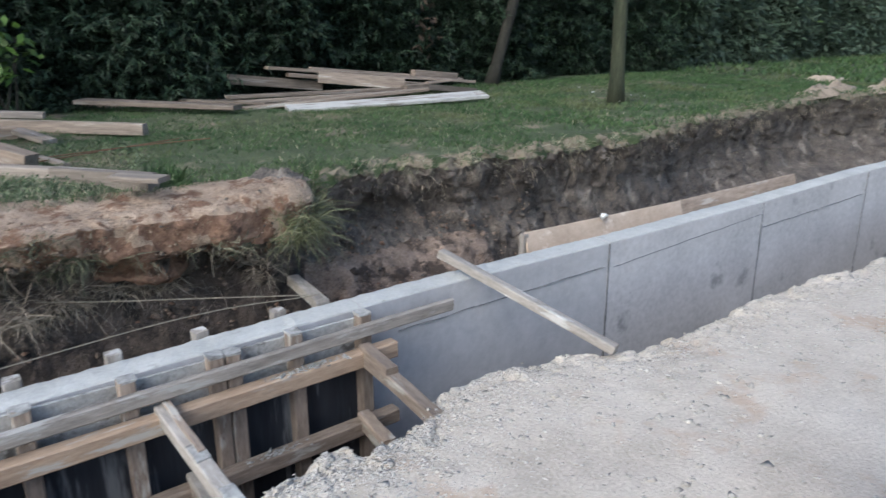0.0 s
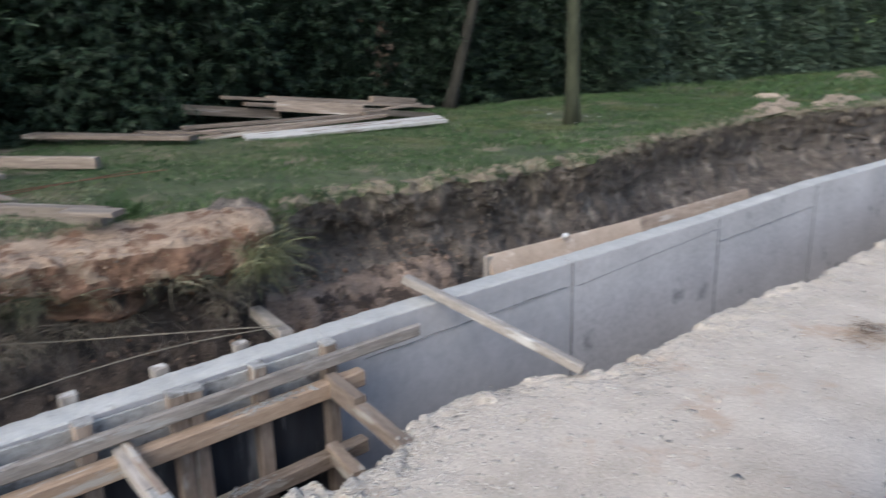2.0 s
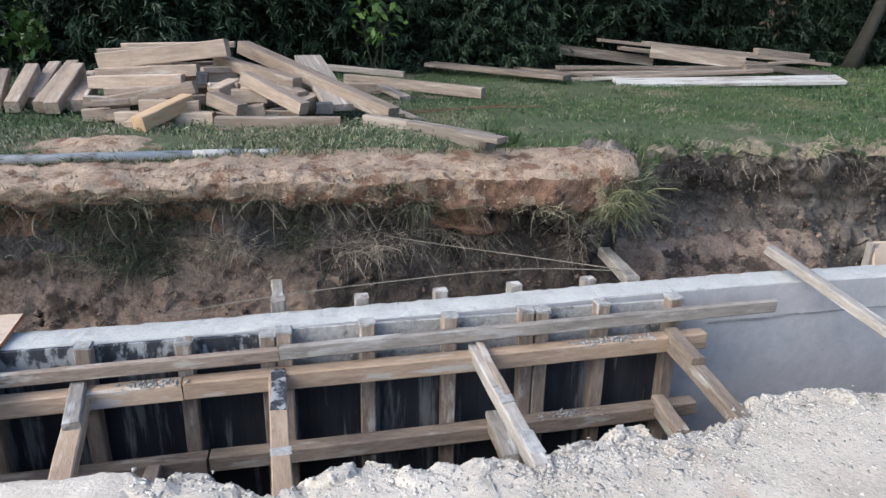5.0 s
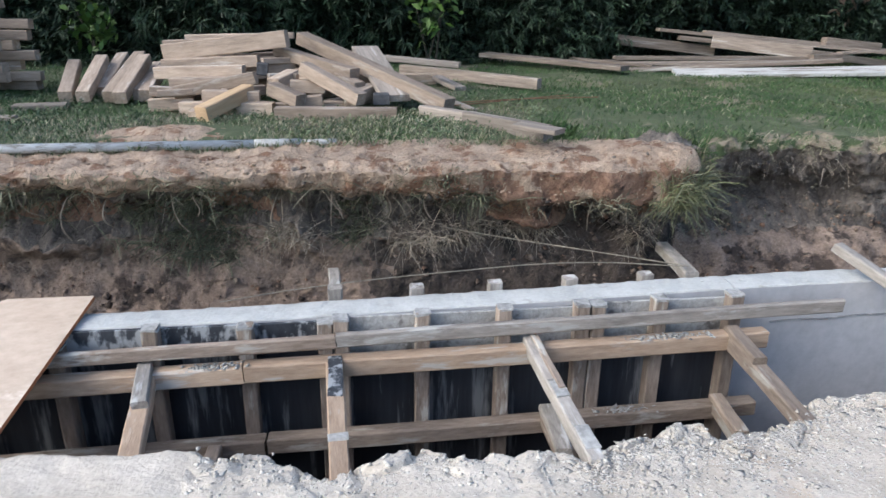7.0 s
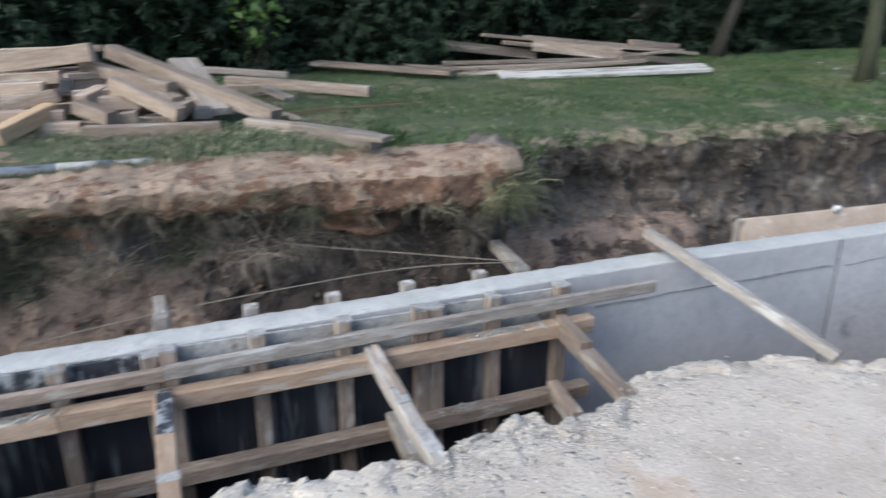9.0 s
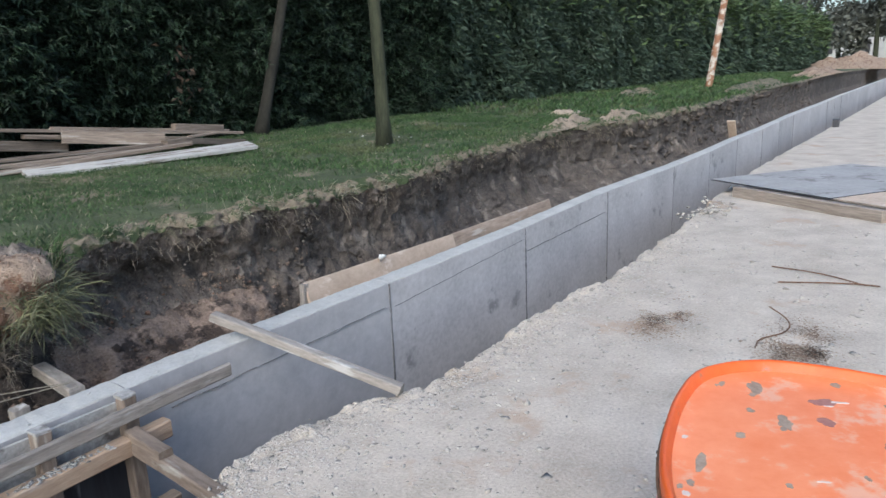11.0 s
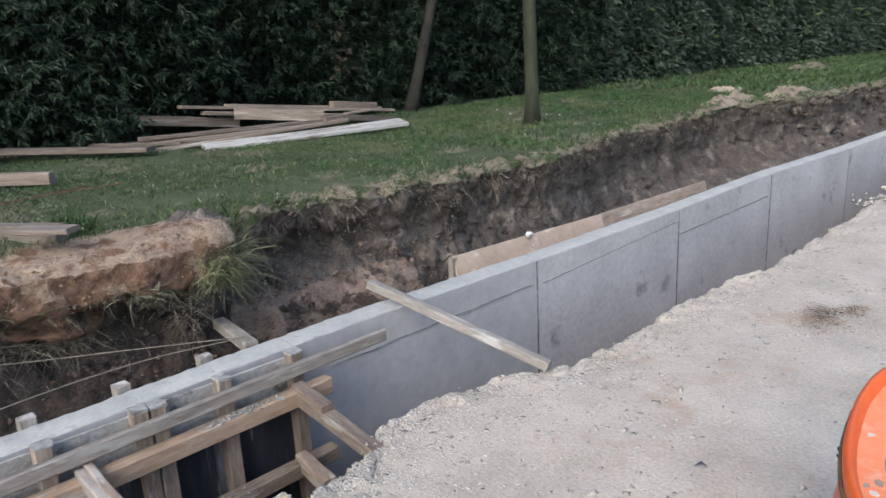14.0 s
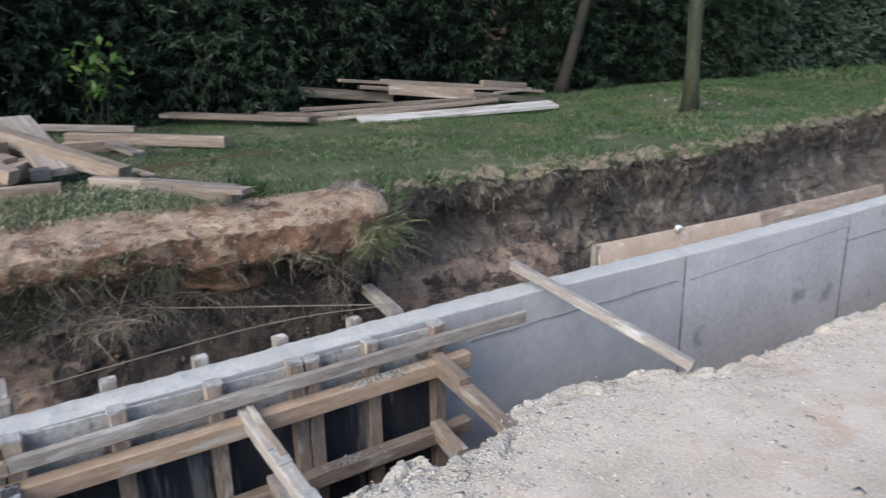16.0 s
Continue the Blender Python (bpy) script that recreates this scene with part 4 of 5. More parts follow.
hedge = tagged(new("hedge"), "tall dense dark green bamboo-like hedge behind the lawn", "hedge", "", "structure")
# solid backing behind the leaves, added to stop see-through and coloured as shade
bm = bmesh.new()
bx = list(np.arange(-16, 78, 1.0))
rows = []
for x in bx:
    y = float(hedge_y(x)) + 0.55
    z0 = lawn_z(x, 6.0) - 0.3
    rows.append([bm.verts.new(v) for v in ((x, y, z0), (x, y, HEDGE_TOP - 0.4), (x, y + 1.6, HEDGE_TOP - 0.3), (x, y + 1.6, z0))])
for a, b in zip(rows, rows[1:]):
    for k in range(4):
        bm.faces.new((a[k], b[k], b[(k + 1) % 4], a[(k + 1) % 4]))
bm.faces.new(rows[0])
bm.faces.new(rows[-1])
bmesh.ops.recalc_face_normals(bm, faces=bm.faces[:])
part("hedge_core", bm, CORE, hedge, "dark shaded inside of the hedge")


def hedge_leaves(n, x0, x1, z0, z1, size, width, mat, name):
    x, z = np.random.uniform(x0, x1, n), np.random.uniform(z0, z1, n)
    lift = 0.012 * np.clip(np.clip(x, None, 45) - 8, 0, None)
    # twigs: leaves sit in drooping sprays
    sx, sz = np.floor(x / 0.23), np.floor(z / 0.19)
    key = np.sin(sx * 12.9898 + sz * 78.233) * 43758.5453
    key -= np.floor(key)
    key2 = np.sin(sx * 39.3 + sz * 11.1) * 24634.63
    key2 -= np.floor(key2)
    x = np.where(np.random.random(n) < 0.55, (sx + key) * 0.23 + np.random.normal(0, 0.07, n), x)
    z = np.where(np.random.random(n) < 0.55, (sz + key2) * 0.19 + np.random.normal(0, 0.06, n), z)
    bulge = 0.18 * np.sin(x * 1.3 + 0.7 * np.sin(z * 2.1)) + 0.12 * np.sin(x * 3.1 + z * 2.2) + 0.22 * (key - 0.5)
    y = hedge_y(x) + 0.12 + bulge + np.random.exponential(0.14, n)
    pos = np.stack([x, y, np.maximum(z + lift, 0.55)], 1)
    ob = new(name, leaves(name, pos, np.random.uniform(0.7, 1.3, n) * size, np.random.uniform(0.7, 1.3, n) * width, mat))
    ob.parent = hedge
    tagged(ob, "", "", "", "stuff")


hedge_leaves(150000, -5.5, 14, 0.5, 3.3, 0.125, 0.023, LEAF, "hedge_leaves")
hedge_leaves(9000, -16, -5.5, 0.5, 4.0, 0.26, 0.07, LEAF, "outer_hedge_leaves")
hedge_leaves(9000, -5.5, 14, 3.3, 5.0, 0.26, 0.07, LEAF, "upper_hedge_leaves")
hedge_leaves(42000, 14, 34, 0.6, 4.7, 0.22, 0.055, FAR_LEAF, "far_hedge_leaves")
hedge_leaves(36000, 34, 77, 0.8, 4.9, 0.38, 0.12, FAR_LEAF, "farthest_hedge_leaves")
n = 16000
hx = np.random.uniform(15, 77, n)
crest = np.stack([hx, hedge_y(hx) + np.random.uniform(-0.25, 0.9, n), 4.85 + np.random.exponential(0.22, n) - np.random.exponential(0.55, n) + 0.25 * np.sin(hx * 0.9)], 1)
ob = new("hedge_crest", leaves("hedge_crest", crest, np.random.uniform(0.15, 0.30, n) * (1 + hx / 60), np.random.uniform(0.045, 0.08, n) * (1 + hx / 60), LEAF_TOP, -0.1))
ob.parent = hedge
tagged(ob, "lighter green growth along the top", "", "", "stuff")


def sprays(n, per, x0, x1, z1):
    """Drooping twigs of longer leaves that stand out from the hedge's face."""
    pos, tip = [], []
    for i in range(n):
        x, z = random.uniform(x0, x1), 0.55 + (z1 - 0.55) * random.random()
        y = float(hedge_y(x)) + 0.10 + 0.18 * math.sin(x * 1.3 + 0.7 * math.sin(z * 2.1)) + 0.12 * math.sin(x * 3.1 + z * 2.2) - random.uniform(0.0, 0.16)
        d = np.array((random.uniform(-0.8, 0.8), -0.5, random.uniform(-0.7, 0.35)))
        t = np.random.uniform(0, 0.28, (per, 1))
        b = np.array((x, y, z)) + d * t + np.random.normal(0, 0.012, (per, 3))
        e = d * 0.5 + np.random.normal(0, 0.55, (per, 3)) + np.array((0, -0.1, -0.55))
        e /= np.linalg.norm(e, axis=1)[:, None]
        pos.append(b)
        tip.append(b + e * np.random.uniform(0.07, 0.155, (per, 1)))
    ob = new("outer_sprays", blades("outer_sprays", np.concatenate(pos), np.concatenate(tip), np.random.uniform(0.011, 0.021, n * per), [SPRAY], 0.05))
    ob.parent = hedge
    tagged(ob, "drooping twigs of long narrow leaves, coloured lighter as highlights", "", "", "stuff")


sprays(1150, 17, -5.5, 3.5, 3.2)
sprays(650, 15, 3.5, 14, 3.2)


def shrub(x, y, z, r, n, label):
    d = np.random.normal(size=(n, 3))
    d /= np.linalg.norm(d, axis=1)[:, None]
    pos = np.array((x, y, z)) + d * r * np.random.uniform(0.3, 1.0, (n, 1)) * np.array((1.0, 0.6, 1.2))
    ob = tagged(new("shrub"), label, "shrub", "bright shrubs at the hedge")
    leaf = new("foliage", leaves("foliage", pos, np.random.uniform(0.08, 0.16, n), np.random.uniform(0.04, 0.08, n), LEAF_BRIGHT, 0.1))
    leaf.parent = ob
    tagged(leaf, "", "", "", "stuff")
    for i in range(3):
        timber("stem", (x + 0.05 * i - 0.05, y, lawn_z(x, y) - 0.02), (x + random.uniform(-0.2, 0.2), y + 0.05, z + r * 0.5), 0.018, 0.018, DARKBARK, ob)


shrub(0.98, 5.08, 1.2, 0.32, 95, "yellow-green young shrub growing out of the dark hedge")
shrub(-2.6, 5.08, 1.05, 0.28, 130, "bright green leafy shrub at the foot of the hedge")
n = 45
rx = np.random.normal(6.7, 0.16, n)
red = np.stack([rx, hedge_y(rx) - 0.08 + np.random.uniform(-0.1, 0.1, n), np.random.normal(1.55, 0.28, n)], 1)
tagged(new("withered_branch", leaves("withered_branch", red, np.random.uniform(0.1, 0.18, n), np.random.uniform(0.03, 0.05, n), material("withered_leaf", (0.028, 0.020, 0.014), (0.065, 0.046, 0.032), 3, 0.8, 0, 9, shade=0.4, island=True), 0.8)), "withered reddish brown branch hanging in the hedge", "branch", "", "stuff")


# ---- trees ----
def trunk_mesh(points, radii, seg=14):
    bm = bmesh.new()
    rings = []
    for i, (p, r) in enumerate(zip(points, radii)):
        rings.append([bm.verts.new((p[0] + r * math.cos(a) * (1 + 0.10 * noise.noise((a, p[2] * 2, 1))), p[1] + r * math.sin(a) * (1 + 0.10 * noise.noise((a, p[2] * 2, 5))), p[2])) for a in (k * 2 * math.pi / seg for k in range(seg))])
    for a, b in zip(rings, rings[1:]):
        for k in range(seg):
            bm.faces.new((a[k], a[(k + 1) % seg], b[(k + 1) % seg], b[k])).smooth = True
    bm.faces.new(rings[-1])
    bm.faces.new(rings[0][::-1])
    return bm


def tree(x, y, r, lean, height, label, group="trees on the lawn", bark=BARK):
    ob = tagged(new("tree"), label, "tree", group)
    z0 = lawn_z(x, y) - 0.06
    pts, rad = [], []
    for i in range(15):
        f = i / 14
        pts.append((x + lean[0] * f * height + 0.03 * math.sin(5 * f + x), y + lean[1] * f * height, z0 + f * height))
        rad.append(r * (1 - 0.45 * f) * (1 + 0.45 * math.exp(-f * 40)))
    part("trunk", trunk_mesh(pts, rad), bark, ob)
    top = Vector(pts[-1])
    clouds = []
    for i in range(7):
        a = i * 0.9 + x
        e = top + Vector((math.cos(a) * 1.3, math.sin(a) * 1.3, 0.5 + 0.25 * i))
        s = Vector(pts[10 + i % 4])
        mid = (s + e) / 2 + Vector((0, 0, 0.15))
        bm = bmesh.new()
        ring = []
        for p, q in ((s, 0.05), (mid, 0.035), (e, 0.012)):
            ring.append([bm.verts.new(p + Vector((q * math.cos(k), q * math.sin(k), 0))) for k in (0, 1.05, 2.1, 3.14, 4.19, 5.24)])
        for c, d in zip(ring, ring[1:]):
            for k in range(6):
                bm.faces.new((c[k], c[(k + 1) % 6], d[(k + 1) % 6], d[k]))
        part("limb", bm, BARK, ob)
        clouds.append(np.array(e) + np.random.normal(size=(260, 3)) * (0.55, 0.55, 0.4))
    pos = np.concatenate(clouds)
    crown = new("crown", leaves("crown", pos, np.random.uniform(0.1, 0.2, len(pos)), np.random.uniform(0.05, 0.09, len(pos)), LEAF_TOP, 0.2, (0, 0, 0)))
    crown.parent = ob
    tagged(crown, "", "", "", "stuff")


tree(7.28, 2.82, 0.088, (-0.012, 0.0), 5.6, "straight mossy grey-green tree trunk standing on the lawn")
tree(7.92, 6.02, 0.10, (0.385, 0.02), 5.4, "dark leaning tree trunk in front of the hedge", bark=DARKBARK)
z = lawn_z(24.5, 3.25)
pole = part("pole", trunk_mesh([(24.4 + 0.30 * f * 4.6 * 0.5, 3.32 - 0.45 * f, z - 0.1 + 4.6 * f) for f in np.linspace(0, 1, 12)], [0.115 - 0.02 * f for f in np.linspace(0, 1, 12)]), PALE_BARK)
tagged(pole, "rusty pole with flaking white paint leaning at the bank edge", "pole")


# ---- heaps and scraps on the lawn and far off ----
def heap(name, x, y, rx, ry, h, mat, label, category, base=None):
    bm = bmesh.new()
    nx, ny = 54, 30
    grid = []
    for i in range(nx + 1):
        row = []
        for j in range(ny + 1):
            u, v = i / nx * 2 - 1, j / ny * 2 - 1
            d = math.hypot(u, v)
            z = h * max(0.0, 1 - d * d) * (0.7 + 0.7 * noise.noise((u * 2.5 + x, v * 2.5, 1)) + 0.25 * noise.noise((u * 7 + x, v * 7, 4))) + 0.08 * h * noise.noise((u * 15, v * 15, x)) - 0.02 - 0.15 * h * max(0, d - 0.95)
            px, py = x + u * rx, y + v * ry
            row.append(bm.verts.new((px, py, (lawn_z(px, py) if base is None else base) + z)))
        grid.append(row)
    for a, b in zip(grid, grid[1:]):
        for j in range(ny):
            bm.faces.new((a[j], b[j], b[j + 1], a[j + 1])).smooth = True
    return tagged(part(name, bm, mat), label, category)


heap("sand_heap", 13.1, 3.0, 0.55, 0.40, 0.13, SAND, "small pale heap of sand on the grass", "heap")
heap("grey_heap", 20.0, 4.1, 1.3, 0.6, 0.22, DRY, "low grey heap of rubble on the grass", "heap")
heap("soil_ridge", 10.9, 1.93, 0.95, 0.24, 0.17, DUST, "pale ridge of dug soil along the bank edge", "heap")
heap("soil_ridge", 12.5, 1.66, 1.0, 0.22, 0.20, DUST, "pale ridge of dug soil along the bank edge", "heap")
heap("soil_ridge", 25.0, 1.9, 5.0, 0.5, 0.25, DRY, "pale ridge of dug soil along the bank edge", "heap")
heap("soil_ridge", 40.0, 2.2, 7.0, 0.7, 0.4, BERM, "pale ridge of dug soil along the bank edge", "heap")
heap("earth_mound", 69.0, 3.6, 6, 4.2, 1.25, BERM, "large brown mound of dug earth at the far end", "mound")
heap("dark_clod", 1.95, 0.96, 0.19, 0.15, 0.085, DARK, "dark crumbly clod on the end of the berm", "clod", 0.52)
heap("bare_soil", -1.0, 1.48, 0.55, 0.36, 0.075, BERM, "bare tan patch of soil in the grass", "soil")


def smear(x, y, rx, ry, n, mat):
    c = np.stack([np.random.normal(x, rx * 0.5, n), np.random.normal(y, ry * 0.5, n), np.full(n, FILL + 0.001)], 1)
    stuff("dirt_smear", lumps("dirt_smear", c, np.random.lognormal(-5.7, 0.45, n).clip(0.002, 0.012), [mat], 0.3), "crumbled brown dirt trodden into the gravel", "dirt")


smear(4.72, -1.68, 0.26, 0.11, 3200, BROWN)
smear(4.70, -1.70, 0.42, 0.18, 2600, BERM)
smear(4.58, -2.50, 0.32, 0.15, 3200, BROWN)
smear(4.60, -2.48, 0.5, 0.22, 2600, BERM)
smear(4.50, -2.60, 0.10, 0.06, 500, PIT)
n = 90
stuff("rubble", lumps("rubble", np.stack([np.random.normal(8.5, 0.35, n), np.random.normal(-0.95, 0.12, n), np.full(n, FILL + 0.015)], 1), np.random.uniform(0.012, 0.045, n), [CHIP], 0.45), "broken brownish rubble at the edge of the fill", "rubble")
n = 26
stuff("litter", lumps("litter", np.stack([np.random.uniform(7, 16, n), np.random.uniform(2.6, 6.0, n), np.full(n, 0.58)], 1), np.random.uniform(0.012, 0.035, n), [CAP]), "pale stones and scraps scattered in the grass", "litter")
cable("bent_bar", [(4.42, -2.30, FILL + 0.012), (4.55, -2.30, FILL + 0.012), (4.75, -2.40, FILL + 0.015), (4.95, -2.38, FILL + 0.02), (5.08, -2.25, FILL + 0.05)], 0.0045, RUST, "bent rusty bar lying on the gravel", "bar", "scraps of bar")
cable("thin_rod", [(5.82, -2.17, FILL + 0.01), (6.0, -2.65, FILL + 0.012), (6.02, -2.8, FILL + 0.01)], 0.0055, RUST, "thin rusty rod lying on the gravel", "rod", "scraps of bar")
cable("thin_rod", [(6.25, -2.05, FILL + 0.01), (6.15, -2.4, FILL + 0.02), (6.0, -2.72, FILL + 0.01)], 0.0055, RUST, "thin rusty rod lying on the gravel", "rod", "scraps of bar")
cable("thin_rod", [(0.85, 2.35, 0.56), (1.45, 2.5, 0.565), (2.1, 2.55, 0.57)], 0.0045, RUST, "thin rusty rod lying in the grass", "rod", "scraps of bar")
cable("thin_rod", [(0.8, 2.2, 0.555), (1.3, 2.42, 0.565), (1.9, 2.7, 0.57)], 0.0045, RUST, "thin rusty rod lying in the grass", "rod", "scraps of bar")
timber("timber_block", (20.8, -0.85, FILL + 0.09), (21.3, -0.8, FILL + 0.09), 0.16, 0.18, CASTOFF, None, "dark block lying on the far gravel", "block")

# a house and trees closing the far end
house = tagged(new("house"), "small pale house far behind the trees", "house")
bm = bmesh.new()
bmesh.ops.create_cube(bm, size=1.0, matrix=pose(104, 6, 3.0) @ Matrix.Diagonal((6, 14, 5, 1)))
part("wall", bm, RENDERED, house)
bm = bmesh.new()
v = [bm.verts.new(p) for p in ((100.5, -2, 5.5), (107.5, -2, 5.5), (107.5, 14, 5.5), (100.5, 14, 5.5), (104, -2, 8), (104, 14, 8))]
for f in ((0, 3, 2, 1), (0, 1, 4), (3, 5, 2), (0, 4, 5, 3), (1, 2, 5, 4)):
    bm.faces.new([v[k] for k in f])
part("roof", bm, GREYPLY, house)
for k in range(3):
    bm = bmesh.new()
    bmesh.ops.create_cube(bm, size=1.0, matrix=pose(100.98, 1.5 + 4 * k, 3.4) @ Matrix.Diagonal((0.1, 1.4, 1.5, 1)))
    part("window", bm, CASTOFF, house)
for x, y, h, r in ((84, 3, 11, 3.2), (86, 6.5, 9, 3.2), (87, 0, 9, 3), (88, 11, 13, 4), (90, -3, 12, 3.5), (95, -11, 14, 4.5), (92, -20, 13, 4.5), (85, -30, 14, 5)):
    ob = tagged(new("tree"), "dark leafy tree at the far end of the site", "tree", "far trees")
    part("trunk", trunk_mesh([(x + 0.2 * math.sin(i), y, 0.3 + i * h * 0.08) for i in range(9)], [0.3 - 0.02 * i for i in range(9)], 8), BARK, ob)
    n = 2600
    d = np.random.normal(size=(n, 3))
    d /= np.linalg.norm(d, axis=1)[:, None]
    blob = np.random.normal(size=(14, 3)) * (r * 0.5, r * 0.5, h * 0.18)
    pos = np.array((x, y, h * 0.66)) + blob[np.random.randint(0, 14, n)] + d * r * 0.42 * np.random.uniform(0.4, 1, (n, 1))
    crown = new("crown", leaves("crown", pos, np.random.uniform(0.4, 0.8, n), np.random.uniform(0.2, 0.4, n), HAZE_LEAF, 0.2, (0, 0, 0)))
    crown.parent = ob
    tagged(crown, "", "", "", "stuff")


# ---- the machine beside the camera's way ----
def machine():
    ob = tagged(new("machine_housing"), "orange painted machine housing with chipped paint and an open filler hole", "machine")
    cx, cy, hx, hy, top, seg = 2.08, -2.967, 0.54, 0.44, 0.45, 96

    def ring(bm, inset, z):
        out = []
        for k in range(seg):
            a = 2 * math.pi * k / seg
            ca, sa = math.cos(a), math.sin(a)
            u, v = math.copysign(abs(ca) ** 0.71, ca), math.copysign(abs(sa) ** 0.71, sa)
            x, y = cx + (hx - inset) * u, cy + (hy - inset) * v * (1 + 0.22 * u)
            out.append(bm.verts.new((x + 0.003 * noise.noise((x * 5, y * 5, z * 4)), y + 0.004 * noise.noise((x * 6, y * 6, z * 4 + 9)), z + 0.004 * noise.noise((x * 5, y * 5, 1)))))
        return out

    def loft(name, levels, mat, label="", close=False, cap=False):
        bm = bmesh.new()
        rings = [ring(bm, *l) for l in levels]
        pairs = list(zip(rings, rings[1:])) + ([(rings[-1], rings[0])] if close else [])
        for a, b in pairs:
            for k in range(seg):
                bm.faces.new((a[k], a[(k + 1) % seg], b[(k + 1) % seg], b[k])).smooth = True
        if cap:
            bm.faces.new(rings[-1]).smooth = True
        bmesh.ops.recalc_face_normals(bm, faces=bm.faces[:])
        return part(name, bm, mat, ob, label)

    loft("rim", [(0.002, top - 0.045), (0.0, top - 0.016), (0.003, top - 0.002), (0.012, top + 0.004), (0.018, top - 0.002), (0.024, top - 0.016), (0.030, top - 0.026)], ORANGE, "deep orange raised rim of the cover")
    cover = loft("top_cover", [(0.0295, top - 0.0255), (0.06, top - 0.030), (0.14, top - 0.030), (0.25, top - 0.026), (0.40, top - 0.024)], ORANGE_IN, "scoured orange cover with bare grey and mauve patches", cap=True)
    bpy.context.view_layer.update()

    def patch(x, y, rx, ry, turn, mat, label):
        """A thin ragged scab of bare metal or old glue on the cover."""
        bm = bmesh.new()
        low, high = [], []
        for k in range(18):
            a = 2 * math.pi * k / 18
            q = 1 + 0.55 * noise.noise((math.cos(a) * 1.6 + x * 40, math.sin(a) * 1.6, y * 40))
            u, v = rx * q * math.cos(a), ry * q * math.sin(a)
            px, py = x + u * math.cos(turn) - v * math.sin(turn), y + u * math.sin(turn) + v * math.cos(turn)
            hit, place, _, _ = cover.ray_cast((px, py, top + 0.2), (0, 0, -1))
            z = place.z if hit else top - 0.03
            low.append(bm.verts.new((px, py, z - 0.002)))
            high.append(bm.verts.new((px, py, z + 0.0012)))
        bm.faces.new(high)
        for k in range(18):
            bm.faces.new((low[k], low[(k + 1) % 18], high[(k + 1) % 18], high[k]))
        bmesh.ops.recalc_face_normals(bm, faces=bm.faces[:])
        part("paint_patch", bm, mat, cover, label)

    for x, y, rx, ry, a in ((2.43, -2.67, 0.040, 0.018, 0.3), (2.375, -2.675, 0.014, 0.010, 0), (2.27, -2.69, 0.014, 0.010, 0.5), (2.12, -2.70, 0.016, 0.012, 0.2), (1.95, -2.65, 0.042, 0.011, 0.15), (2.24, -2.78, 0.036, 0.016, 0.35), (2.20, -2.785, 0.012, 0.008, 0), (2.40, -2.585, 0.016, 0.007, 0), (2.385, -2.575, 0.007, 0.005, 0), (2.55, -2.86, 0.016, 0.012, 0.8), (1.94, -2.84, 0.010, 0.008, 0), (1.85, -2.655, 0.014, 0.008, 0.4), (1.82, -2.64, 0.012, 0.006, 0), (2.47, -2.99, 0.010, 0.006, 0), (2.60, -2.96, 0.012, 0.012, 0), (2.05, -2.98, 0.012, 0.005, 0.6)):
        patch(x, y, rx, ry, a, BARE, "paint chipped to bare grey metal")
    for x, y, rx, ry, a in ((2.41, -2.845, 0.030, 0.024, -1.0), (2.29, -2.87, 0.018, 0.022, -1.0), (2.45, -3.03, 0.032, 0.020, -1.0), (2.24, -3.03, 0.034, 0.024, -1.0)):
        patch(x, y, rx, ry, a, MAUVE, "mauve-brown remains of an old label")
    for x, y, rx, ry, a in ((2.43, -2.885, 0.006, 0.022, 0.4), (2.39, -2.86, 0.004, 0.014, 0.2), (2.04, -2.585, 0.010, 0.007, 0), (1.80, -2.66, 0.010, 0.008, 0.3), (1.99, -2.90, 0.003, 0.014, 0.4)):
        patch(x, y, rx, ry, a, SCRATCH, "whitish scratch in the paint")
    loft("side_wall", [(0.006, top - 0.046), (0.004, top - 0.10), (-0.012, top - 0.22), (-0.018, top - 0.40), (0.0, top - 0.55), (0.05, FILL)], ORANGE)
    loft("worn_edge", [(0.004, top - 0.052), (-0.006, top - 0.049), (-0.007, top - 0.043), (0.003, top - 0.040)], RUST, "edge seam worn to bare grey steel", close=True)
    top -= 0.024
    hx0, hy0, r = 1.70, -2.75, 0.052
    bm = bmesh.new()
    prof = [(r * 1.25, top + 0.002), (r * 1.18, top + 0.016), (r * 1.06, top + 0.022), (r * 0.96, top + 0.018), (r * 0.92, top - 0.01)]
    rows = [[bm.verts.new((hx0 + q * math.cos(2 * math.pi * k / 40), hy0 + q * math.sin(2 * math.pi * k / 40), z)) for k in range(40)] for q, z in prof]
    for a, b in zip(rows, rows[1:]):
        for k in range(40):
            bm.faces.new((a[k], a[(k + 1) % 40], b[(k + 1) % 40], b[k])).smooth = True
    neck = part("filler_neck", bm, ORANGE, ob, "raised orange collar round the filler hole")
    # no real hole: a flat near-black disc gives the shade inside the neck
    bm = bmesh.new()
    bmesh.ops.create_cone(bm, cap_ends=True, segments=40, radius1=r * 0.94, radius2=r * 0.94, depth=0.006, matrix=pose(hx0, hy0, top + 0.010))
    part("filler_opening", bm, NEAR_BLACK, neck, "dark disc standing for the shade inside the collar")
    bm = bmesh.new()
    bmesh.ops.create_icosphere(bm, subdivisions=2, radius=0.012, matrix=pose(1.745, -2.690, top + 0.010) @ Matrix.Diagonal((1.2, 0.9, 0.7, 1)))
    part("white_plug", bm, CAP, ob, "small whitish plug beside the filler hole")
    for k in range(4):
        bm = bmesh.new()
